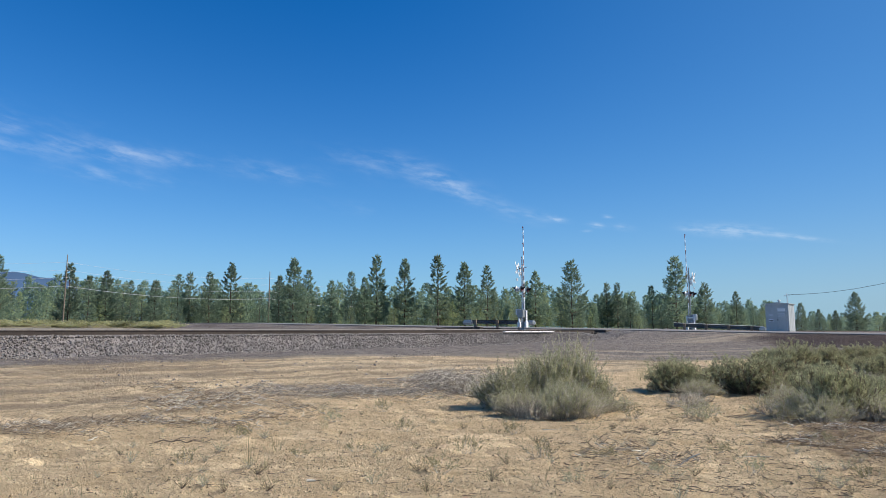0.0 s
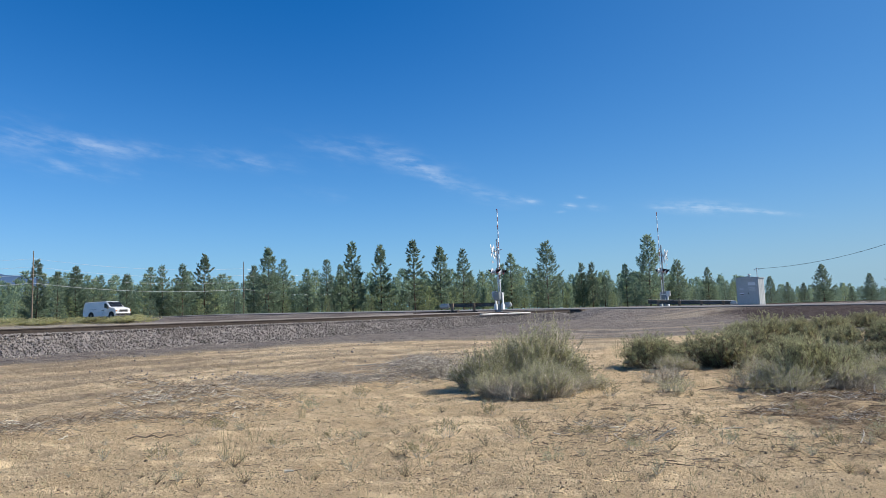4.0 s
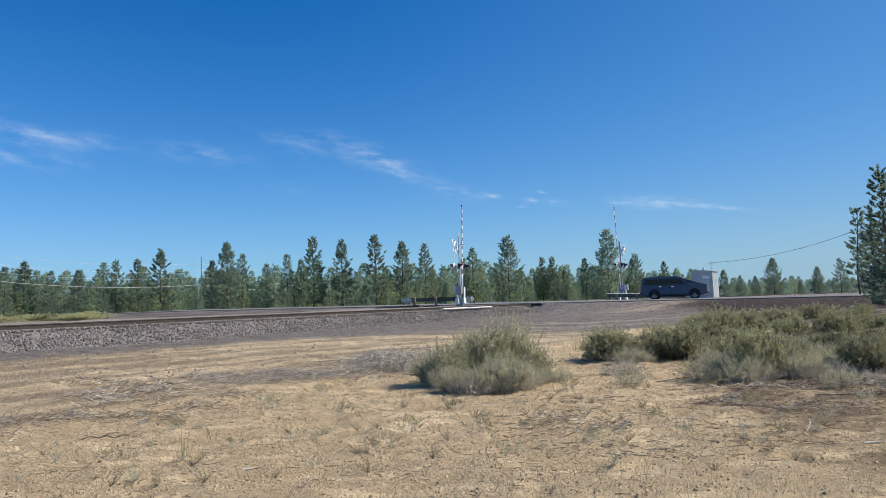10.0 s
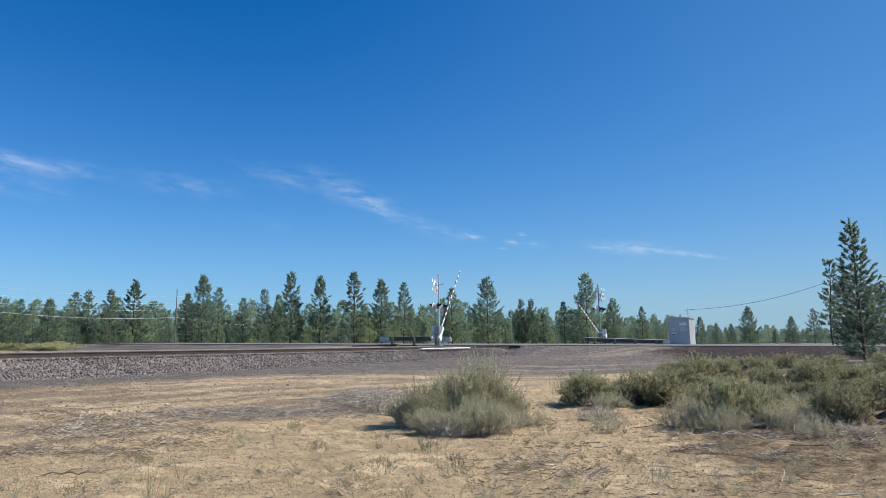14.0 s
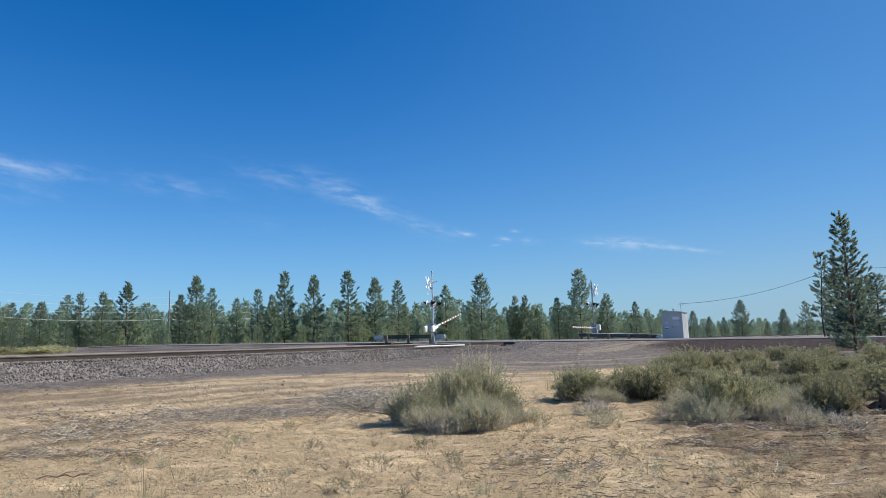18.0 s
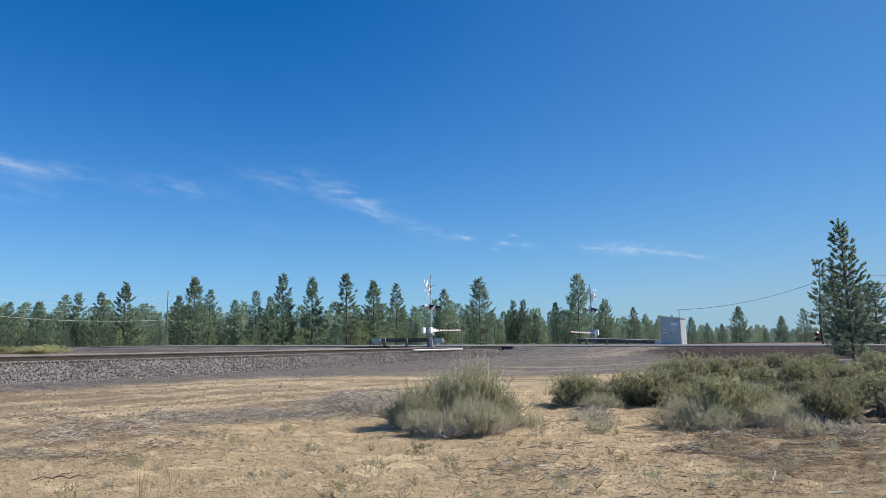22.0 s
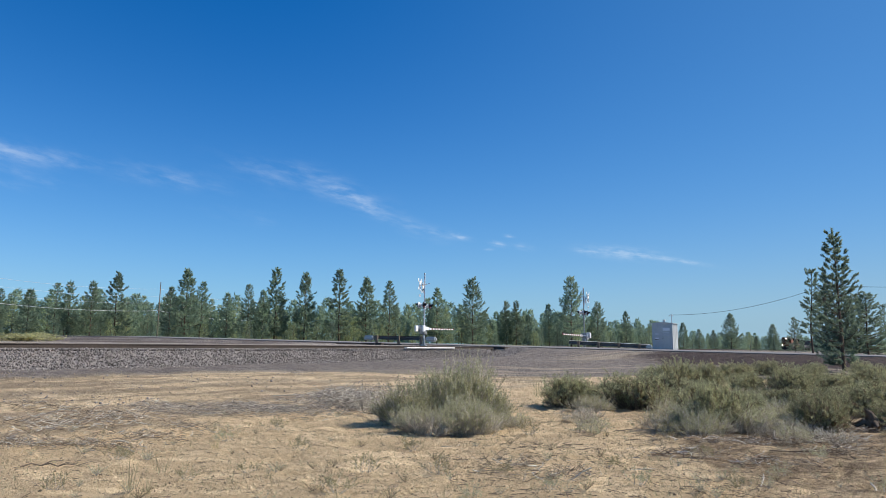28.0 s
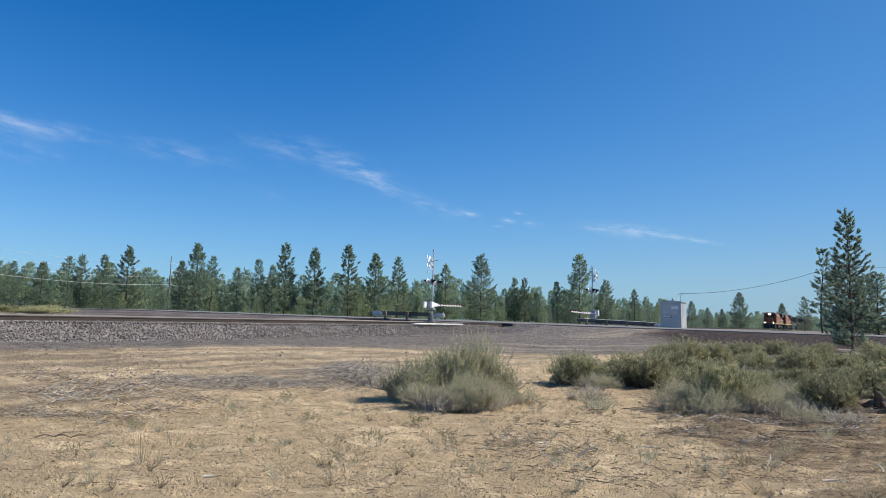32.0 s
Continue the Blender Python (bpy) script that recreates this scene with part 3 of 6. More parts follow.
# ---- railway track: rails, ties, ballast
def along(a, u=0.0):
    p = TRACK + TRACK_DIR * a + TRACK_RIGHT * u
    return p.x, p.y


TRACK_TURN = math.degrees(math.atan2(-TRACK_DIR.x, TRACK_DIR.y))


def build_track():
    track = thing("railway_track", "single railway track on raised ballast", "railway track", kind="structure")
    outline = [(-0.075, 0), (0.075, 0), (0.075, 0.018), (0.012, 0.03), (0.012, 0.125), (0.036, 0.14), (0.036, 0.172), (-0.036, 0.172),
               (-0.036, 0.14), (-0.012, 0.125), (-0.012, 0.03), (-0.075, 0.018)]
    stations = [-75, -30, 0, 60, 250, 800]
    for off in (-0.755, 0.755):
        bm = bmesh.new()
        rings = []
        for a in stations:
            x, y = along(a)
            rings.append([bm.verts.new((x + TRACK_RIGHT.x * (px + off), y + TRACK_RIGHT.y * (px + off), rail_z(a) - 0.172 + pz)) for px, pz in outline])
        for r0, r1 in zip(rings, rings[1:]):
            for i in range(12):
                f = bm.faces.new((r0[i], r0[(i + 1) % 12], r1[(i + 1) % 12], r1[i]))
                f.material_index = 1 if i == 6 else 0
        bmesh.ops.recalc_face_normals(bm, faces=bm.faces[:])
        ob = part("rail", bm, RAIL_STEEL, track, "rusty steel rail with a worn bright head")
        ob.data.materials.append(RAIL_HEAD)
    bm = box((2.6, 0.22, 0.18), bevel=0.015)
    tie = bpy.data.meshes.new("tie")
    bm.to_mesh(tie)
    bm.free()
    tie.materials.append(TIE)
    rng = random.Random(4)
    for k in range(150):
        a = -58 + k * 0.52
        if -4.5 < a < 5.5:
            continue
        x, y = along(a, rng.uniform(-0.04, 0.04))
        ob = part("tie", tie, None, track)
        ob.matrix_basis = pose(x, y, rail_z(a) - 0.172 - 0.088, 0, 0, TRACK_TURN + rng.uniform(-1, 1))
    # the road's crossing boards between and beside the rails
    for off, width in ((-1.35, 0.95), (0.0, 1.30), (1.35, 0.95)):
        for k in range(2):
            a = -2.3 + 2.6 + k * 5.1 - 2.55
            bm = box((width, 5.0, 0.16), bevel=0.02)
            ob = part("crossing_board", bm, TIE, track, "dark timber crossing board")
            x, y = along(a - 0.4, off)
            ob.matrix_basis = pose(x, y, rail_z(a) - 0.085, 0, 0, TRACK_TURN)


build_track()


def stone_shape(rng, n):
    """n rough six-cornered stones: verts and triangles, one unit across, round the origin."""
    cube = np.array([(1, 0, 0), (-1, 0, 0), (0, 1, 0), (0, -1, 0), (0, 0, 1), (0, 0, -1)], float) * 0.62
    quads = np.array([(0, 2, 4), (2, 1, 4), (1, 3, 4), (3, 0, 4), (2, 0, 5), (1, 2, 5), (3, 1, 5), (0, 3, 5)])
    v = cube[None] * rng.uniform(0.5, 1.0, (n, 1, 3)) + rng.normal(0, 0.14, (n, 6, 3))
    q = rng.normal(size=(n, 4))
    q /= np.linalg.norm(q, axis=1, keepdims=True)
    w, x, y, z = q.T
    R = np.stack([1 - 2 * (y * y + z * z), 2 * (x * y - z * w), 2 * (x * z + y * w), 2 * (x * y + z * w), 1 - 2 * (x * x + z * z), 2 * (y * z - x * w),
                  2 * (x * z - y * w), 2 * (y * z + x * w), 1 - 2 * (x * x + y * y)], -1).reshape(n, 3, 3)
    return np.einsum("nij,nkj->nki", R, v), quads


def scatter_stones(name, places, sizes, material_, rng, label, category):
    v, quads = stone_shape(rng, len(places))
    v = v * sizes[:, None, None] + places[:, None]
    faces = (np.arange(len(places)) * 6)[:, None, None] + quads[None]
    ob = new(name, mesh_of(name, v.reshape(-1, 3), faces.reshape(-1, 3), material_))
    return tagged(ob, label, category, kind="stuff")


def build_ballast():
    rng = np.random.default_rng(11)
    # the solid core, under the loose stones
    half = [(-3.3, -0.85), (-1.75, -0.20), (1.75, -0.20), (3.3, -0.85)]
    rows = [-75, -50, -25, -9.0, -5.5]
    verts, faces = [], []
    for i, a in enumerate(rows):
        for u, z in half:
            x, y = along(a, u)
            drop = -0.75 if i == len(rows) - 1 else -0.06
            verts.append((x, y, rail_z(a) + z + drop))
    for i in range(len(rows) - 1):
        for k in range(3):
            faces.append((i * 4 + k, i * 4 + k + 1, i * 4 + k + 5, i * 4 + k + 4))
    core = new("ballast_bed", mesh_of("ballast_bed", verts, faces, STONE))
    tagged(core, "grey-brown crushed stone bed under the track", "ballast", kind="structure")
    n = 40000
    a = -3.8 - rng.uniform(0, 1, n) ** 1.25 * 62
    t = rng.uniform(-0.15, 0.98, n)
    u = 1.45 + t * 2.1
    z = np.where(u < 1.75, -0.20, -0.20 - (u - 1.75) / 1.55 * 0.65) + 0.01
    fade = smooth(-a, 3.5, 9.0)
    z = -0.85 + (z + 0.85) * (0.35 + 0.65 * fade)
    u = u + rng.normal(0, 0.05, n) + np.maximum(t - 0.88, 0) * rng.uniform(0, 3, n)
    x, y = TRACK.x + TRACK_DIR.x * a + TRACK_RIGHT.x * u, TRACK.y + TRACK_DIR.y * a + TRACK_RIGHT.y * u
    zz = np.maximum(rail_z(a) + z, land(x, y))
    sizes = 0.04 + 0.06 * rng.uniform(0, 1, n) ** 1.6
    scatter_stones("ballast_stones", np.stack([x, y, zz], -1), sizes, STONE, rng, "loose grey-brown crushed ballast stones", "ballast")
    # between the ties
    n = 5000
    a, u = -5 - rng.uniform(0, 55, n), rng.uniform(-1.5, 1.5, n)
    x, y = TRACK.x + TRACK_DIR.x * a + TRACK_RIGHT.x * u, TRACK.y + TRACK_DIR.y * a + TRACK_RIGHT.y * u
    scatter_stones("ballast_fill", np.stack([x, y, rail_z(a) - 0.215 + 0 * a], -1), rng.uniform(0.05, 0.09, n), STONE, rng,
                   "crushed stone filling between the ties", "ballast")


build_ballast()


def build_white_timbers():
    for a0, a1 in ((-18.05, -15.36), (-15.3, -12.6)):
        x, y = along((a0 + a1) / 2, 1.95)
        z = rail_z(a0) - 0.06
        ob = thing("white_timber", "white-painted timber lying beside the rail", "timber", (x, y, z - 0.02), TRACK_TURN + 0.6, "white timbers by the rail")
        part("timber", box((0.2, a1 - a0, 0.075), (0, 0, -0.015), bevel=0.015), WHITE_TIMBER, ob)


build_white_timbers()

# ---- pines
def pine_meshes(seed, height, radius, bare=0.1, tuft=0.6, needle=0.28, width=0.05, each=24, apart=0.4, lean=0.0, spacing=0.7, gap=0.1, coarse=False, taper=0.9, upturn=0.4, open_foot=0.0, skew=0.0, fan=0.46):
    """Trunk and crown of a pine: whorls of limbs that turn up at the tips, side shoots that end in separate brushes of needles.
    tuft: length of a brush; each: needles in a brush; apart: metres of limb for each shoot; skew: longer limbs towards +x."""
    rng = np.random.default_rng(seed)
    zs = np.linspace(0, height, 12)
    bend = np.stack([lean * (zs / height) ** 1.5 * height + 0.06 * np.sin(zs * 0.9 + seed), 0.06 * np.sin(zs * 0.7 + 2 * seed), zs], -1)
    r0 = 0.008 * height + 0.03
    paths = [(bend, r0 * (1 - zs / height) ** 0.85 + 0.012)]
    A, B, N = [], [], []
    z = bare * height
    t = np.linspace(0, 1, 3 if coarse else 6)
    full = tuft
    while z < height * 0.985:
        rel = (z - bare * height) / (height * (1 - bare))
        shape = (0.62 + 0.38 * min(rel / 0.16, 1)) * (1 - rel) ** taper + 0.03
        count = rng.integers(4, 6) if rel > 0.75 else rng.integers(5, 8)
        turn = rng.uniform(0, 6.28)
        whorl = rng.uniform(0.82, 1.15)
        tuft = full * (1 - 0.42 * rel)
        cx, cy = np.interp(z, zs, bend[:, 0]), np.interp(z, zs, bend[:, 1])
        for k in range(count):
            if rng.random() < (gap if rel > 0.4 else max(gap, open_foot)):
                continue
            ang = turn + k * 6.283 / count + rng.normal(0, 0.25)
            L = radius * shape * whorl * (rng.uniform(0.65, 1.15) if rng.random() > 0.07 else 1.28) * (1 + skew * math.cos(ang))
            rise = -0.14 + 0.75 * rel + rng.normal(0, 0.10)
            up = L * (rise * t + (upturn + 0.15 * rel) * t ** 3)
            base_z = z + rng.normal(0, 0.07)
            pts = np.stack([cx + L * t * np.cos(ang), cy + L * t * np.sin(ang), base_z + up], -1)
            if L > (1.6 if coarse else 0.3):
                paths.append((pts, (0.006 + 0.011 * L) * (1 - 0.75 * t)))
            n = 2 + int(L / apart)
            q = np.concatenate([[0.97], np.clip(1 - rng.uniform(0.08, 0.85, n - 1) ** 1.15, 0.12, 0.95)])
            a = np.stack([np.interp(q, t, pts[:, i]) for i in range(3)], -1)
            out = np.array([math.cos(ang), math.sin(ang), 0.0])
            side = np.array([-out[1], out[0], 0.0])
            way = np.where(rng.random(n) < 0.5, -1.0, 1.0) * rng.uniform(0.5, 1.15, n)
            way[0] = rng.normal(0, 0.15)
            d = out * rng.uniform(0.5, 1.0, n)[:, None] + side * way[:, None] + np.array([0, 0, 1.0]) * (0.30 + 0.35 * rel + rng.normal(0, 0.14, n))[:, None]
            d /= np.linalg.norm(d, axis=1, keepdims=True)
            reach = (0.5 * tuft + 0.42 * L * (1.05 - q)) * rng.uniform(0.75, 1.2, n)
            b = a + d * reach[:, None]
            if not coarse and tuft < 0.5:
                paths += [(np.stack([p0, p1]), np.array([0.010, 0.005])) for p0, p1 in zip(a, b)]
            A.append(b - d * tuft * 0.62)
            B.append(b + d * tuft * 0.25 + [0, 0, 0.10 * tuft])
            N.append(np.full(n, each))
        z += spacing * rng.uniform(0.8, 1.25) * (1.0 if rel < 0.7 else 0.75)
    # the leader
    tip, tuft = bend[-1], full * 0.8
    A.append(np.stack([tip - [0, 0, 1.2 * tuft], tip - [0, 0, 0.5 * tuft]]))
    B.append(np.stack([tip - [0, 0, 0.3 * tuft], tip + [0, 0, 0.35 * tuft]]))
    N.append(np.array([each, each]))
    a, b, n = np.concatenate(A), np.concatenate(B), np.concatenate(N)
    a, b = np.repeat(a, n, 0), np.repeat(b, n, 0)
    f = rng.uniform(0.0, 1.0, (len(a), 1))
    d = (b - a) / (np.linalg.norm(b - a, axis=1, keepdims=True) + 1e-9)
    p = a + (b - a) * f + rng.normal(0, 0.10 * needle, a.shape)
    crown = mesh_of("crown", *blades(p, d * 0.85 + rng.normal(0, fan, a.shape) + [0, 0, 0.25], rng.uniform(0.7, 1.2, len(a)) * needle, width, rng))
    trunk = mesh_of("trunk", *tubes(paths, 3 if coarse else 5))
    return trunk, crown


def pine(trunk, crown, needles, at, turn, scale=1.0, label="", group="forest edge pines", name="pine_tree"):
    ob = thing(name, label, "tree", at, turn, group)
    ob.scale = (scale, scale, scale)
    part("trunk", trunk, BARK, ob)
    part("crown", crown, needles, ob)
    return ob


FOREST = [pine_meshes(100 + k, 12.0, r, b, 0.74, 0.32, 0.09, 32, 0.33, lean=ln, spacing=sp, gap=gp, taper=tp, open_foot=ft)
          for k, (r, b, ln, gp, sp, tp, ft) in enumerate(((2.5, 0.08, 0.0, 0.08, 0.62, 0.90, 0.10), (2.8, 0.05, 0.01, 0.10, 0.68, 1.0, 0.08), (2.2, 0.12, -0.01, 0.12, 0.68, 0.85, 0.20),
                                                          (3.0, 0.04, 0.0, 0.08, 0.60, 1.0, 0.05), (2.3, 0.16, 0.012, 0.14, 0.72, 0.85, 0.25), (2.6, 0.08, -0.012, 0.10, 0.66, 0.90, 0.15),
                                                          (2.4, 0.10, 0.006, 0.16, 0.74, 0.80, 0.2), (2.8, 0.07, -0.006, 0.08, 0.60, 0.95, 0.10)))]
FILL = [pine_meshes(200 + k, 9.0, r, b, 0.70, 0.36, 0.10, 12, 0.50, spacing=0.66, gap=0.12, coarse=True, open_foot=0.1)
        for k, (r, b) in enumerate(((2.1, 0.02), (2.4, 0.05), (1.8, 0.08), (2.6, 0.03), (2.2, 0.10)))]


WOODS = [pine_meshes(220 + k, 9.0, r, 0.03, 0.8, 0.62, 0.26, 4, 0.55, spacing=0.66, gap=0.06, coarse=True) for k, r in enumerate((2.2, 2.6, 1.9, 2.4))]
STOUT = [pine_meshes(110, 12.0, 2.6, 0.06, 0.72, 0.32, 0.08, 22, 0.28, spacing=0.56, gap=0.05, taper=0.62), pine_meshes(111, 12.0, 2.9, 0.03, 0.72, 0.32, 0.08, 22, 0.30, spacing=0.58, gap=0.06, taper=0.72),
         pine_meshes(113, 12.0, 2.7, 0.10, 0.75, 0.32, 0.08, 22, 0.30, spacing=0.62, gap=0.12, taper=0.55, skew=0.25)]
CONE = pine_meshes(112, 12.0, 3.9, 0.0, 0.75, 0.38, 0.11, 18, 0.34, spacing=0.58, gap=0.04, taper=0.95)


def edge_distance(az):
    """How far off the forest's edge stands."""
    return 112 + max(0, az + 5) * 2.0 + max(0, az - 14) * 5.0


def build_forest():
    rng = random.Random(21)
    tall = "tall dark green pine at the edge of the forest"
    # trees that stand out: azimuth and elevation of the top
    heroes = [(-42.2, 5.3), (-37.6, 4.9), (-36.3, 4.1), (-35.1, 4.5), (-33.4, 3.8), (-31.6, 3.9), (-29.9, 4.4), (-29.0, 4.6), (-27.5, 4.7), (-25.8, 5.4),
              (-21.9, 4.5), (-20.7, 6.0), (-19.5, 5.0), (-17.5, 4.2), (-15.8, 4.9), (-14.6, 4.5), (-13.6, 6.4), (-11.1, 6.0), (-8.2, 6.4), (-5.9, 5.8), (-3.9, 5.5),
              (0.3, 5.0), (3.4, 5.8), (6.3, 3.9), (7.2, 3.9), (8.2, 2.7), (10.0, 3.6), (11.9, 5.9), (14.1, 3.7), (16.4, 3.0), (20.9, 2.0), (22.1, 1.5), (23.2, 1.4), (24.5, 2.7), (26.3, 0.9), (27.5, 1.85)]
    for k, (az, el) in enumerate(heroes):
        d = edge_distance(az) + rng.uniform(0, 6)
        x, y = spot(az, d)
        z = land_at(x, y) - 0.1
        h = 1.6 + d * math.tan(radians(el)) - z
        shape = CONE if az > 18 else STOUT[k % 3] if az in (3.4, 11.9, 14.1) else FOREST[k % 8]
        pine(*shape, NEEDLES_NEAR if az > 15 else NEEDLES, (x, y, z), rng.uniform(0, 360), h / 12.0, tall)
    lower = "middling green pine in the forest edge"
    joined = []
    for k in range(570):
        az = -47 + 84 * ((k * 0.618034) % 1.0) if k < 480 else rng.uniform(3, 31)
        deep = rng.random() if k < 225 else rng.uniform(0.3, 1.5)
        ahead = k < 225 and k % 6 == 0
        d = edge_distance(az) + (-5 + deep * 3 if ahead else 2 + deep * 32) + max(0, az - 14) * rng.uniform(0, 3)
        x, y = spot(az, d)
        clear = lines(x, y)
        if abs(clear[1]) < 11 or abs(clear[3]) < 10:
            continue
        z = land_at(x, y) - 0.1
        top = rng.uniform(2.3, 4.0) if az < 3 else rng.uniform(1.9, 3.1) if az < 14 else rng.uniform(1.3, 2.3) if az < 19 else rng.uniform(0.6, 1.4)
        top *= 0.55 if ahead else 1.0
        h = max(3.0, 1.6 + d * math.tan(radians(top * (0.7 + 0.3 * min(deep, 1.0)))) - z)
        if k < 225:
            pine(*FILL[rng.randrange(5)], NEEDLES_NEAR if az > 15 else NEEDLES_YOUNG if k % 3 else NEEDLES, (x, y, z), rng.uniform(0, 360), h / 9.0, lower)
        else:
            joined.append((rng.randrange(4), x, y, z, rng.uniform(0, 6.28), h / 9.0))
    for k in range(60):
        az, d = rng.uniform(25.3, 31.5), rng.uniform(365, 440)
        x, y = spot(az, d)
        z = land_at(x, y) - 0.1
        joined.append((rng.randrange(4), x, y, z, rng.uniform(0, 6.28), (1.6 + d * math.tan(radians(rng.uniform(0.45, 1.0))) - z) / 9.0))
    # the woods behind, which stay far off
    vs, base = [], 0
    crowns = []
    for trunk, crown in WOODS:
        co = np.empty(len(crown.vertices) * 3, np.float32)
        crown.vertices.foreach_get("co", co)
        crowns.append(co.reshape(-1, 3))
    for which, x, y, z, turn, s in joined:
        c, sn = math.cos(turn) * s, math.sin(turn) * s
        co = crowns[which]
        vs.append(np.stack([co[:, 0] * c - co[:, 1] * sn + x, co[:, 0] * sn + co[:, 1] * c + y, co[:, 2] * s + z], -1))
    vs = np.concatenate(vs)
    tagged(new("deep_woods", mesh_of("deep_woods", vs, np.arange(len(vs)).reshape(-1, 3), NEEDLES)), "dense green pine woods behind the forest edge", "forest", kind="stuff")


build_forest()

NEAR = [pine_meshes(7, 8.6, 1.5, 0.05, 0.42, 0.16, 0.036, 66, 0.19, lean=-0.010, spacing=0.50, gap=0.22, taper=0.74, upturn=0.5, open_foot=0.15, skew=-0.22, fan=0.46),
        pine_meshes(8, 8.6, 2.3, 0.01, 0.46, 0.20, 0.05, 34, 0.22, spacing=0.44, gap=0.06, taper=0.78, fan=0.45),
        pine_meshes(9, 8.6, 1.0, 0.27, 0.48, 0.19, 0.048, 46, 0.22, lean=0.075, spacing=0.66, gap=0.12, taper=0.40, upturn=0.55, skew=-0.15, fan=0.42)]


YOUNG = pine_meshes(10, 12.0, 3.6, 0.06, 0.6, 0.30, 0.08, 24, 0.34, spacing=0.62, gap=0.10, taper=0.9)


def build_near_pines():
    near = "tall pine beside the road with an open ragged top"
    dense = "dense dark pine standing beyond the road"
    slim = "slim pine with short tufted limbs beyond the road"
    for az, d, top, which, turn, label in ((32.08, 42, 8.85, 0, 15, near), (30.12, 60, 5.85, 2, 20, slim), (31.95, 64, 4.9, 1, 30, dense), (31.1, 66, 4.4, 1, 200, dense),
                                           (32.9, 66, 4.0, 1, 150, dense), (33.7, 64, 4.1, 1, 250, dense), (34.9, 80, 3.1, 2, 200, slim),
                                           (28.98, 205, 2.4, 3, 60, "full conical pine beyond the road"), (36.0, 85, 2.1, 1, 10, dense), (37.2, 80, 3.4, 1, 100, dense)):
        x, y = spot(az, d)
        z = land_at(x, y) - 0.05
        h = 1.6 + d * math.tan(radians(top)) - z
        tree = pine(*(NEAR + [YOUNG])[which], NEEDLES_NEAR, (x, y, z), turn, h / (12.0 if which == 3 else 8.6), label, "roadside pines")
        if which == 1:
            tree.scale = (h / 8.6 * (1.5 if az > 32.5 else 1.1),) * 2 + (h / 8.6,)


build_near_pines()
# ---- sagebrush and dry growth
def sage_meshes(seed, stems, leaves, spread=1.0, tall=1.0, leaf=0.05, wide=0.012, foot_spread=0.22, lobes=7, dead=0.25, spiky=1.0):
    """A bush about one metre high and across: stems that fan out from a broad foot into lobes of unlike height,
    each lobe a spray of fine upright shoots with leaves along their upper half; dead: share of bare grey shoots low down."""
    rng = np.random.default_rng(seed)
    paths, P, D = [], [], []
    heads = []
    for k in range(lobes):
        ang, lean = k * 2.4 + rng.uniform(-0.5, 0.5), math.sqrt((k + 0.4) / lobes)
        out = lean * 0.44 * spread * rng.uniform(0.8, 1.2)
        heads.append((np.array([math.cos(ang) * out, math.sin(ang) * out, tall * (0.86 - 0.48 * lean ** 2.2) * rng.uniform(0.82, 1.12)]), rng.uniform(0.13, 0.22) * spread))
    m = max(1, leaves // (stems * 6))
    t = np.linspace(0, 1, 5)[:, None]
    for k in range(stems):
        head, size = heads[rng.integers(lobes)]
        tip = head + rng.normal(0, 1, 3) * size * [0.75, 0.75, 0.5]
        tip[2] = max(tip[2], 0.08)
        ang = math.atan2(tip[1], tip[0])
        foot = np.array([math.cos(ang), math.sin(ang), 0.0]) * foot_spread * rng.uniform(0.1, 1.2) + rng.normal(0, 0.04, 3) * [1, 1, 0]
        mid = rng.normal(0, 0.05, 3) + np.array([math.cos(ang), math.sin(ang), -0.4]) * 0.06
        pts = foot * (1 - t) + tip * t + mid * np.sin(np.pi * t)
        paths.append((pts, np.linspace(0.010, 0.002, 5)))
        bare = rng.random() < dead and tip[2] < 0.6 * tall
        for f in range(6):
            q = rng.uniform(0.35, 1.0)
            p0 = foot * (1 - q) + tip * q + mid * math.sin(math.pi * q)
            d = ((tip - foot) * 0.22 + rng.normal(0, 0.10, 3) + [0, 0, 0.12 * tall]) * spiky
            p1 = p0 + d * rng.uniform(0.6, 1.15)
            p1[2] = max(p1[2], 0.03)
            if f < 3 or bare:
                paths.append((np.stack([p0, (p0 + p1) / 2 + rng.normal(0, 0.012, 3), p1]), np.array([0.0055, 0.0042, 0.0024])))
            if bare:
                continue
            s = rng.uniform(0.35, 1.08, m)[:, None]
            P.append(p0 + (p1 - p0) * s + rng.normal(0, 0.011, (m, 3)))
            D.append(d / (np.linalg.norm(d) + 1e-9) * 0.9 + rng.normal(0, 0.5, (m, 3)) + [0, 0, 0.35])
    p, d = np.concatenate(P), np.concatenate(D)
    p[:, 2] = np.maximum(p[:, 2], 0.01)
    foliage = mesh_of("foliage", *blades(p, d, rng.uniform(0.6, 1.3, len(p)) * leaf, wide, rng))
    wood = mesh_of("stem", *tubes(paths, 3))
    return wood, foliage


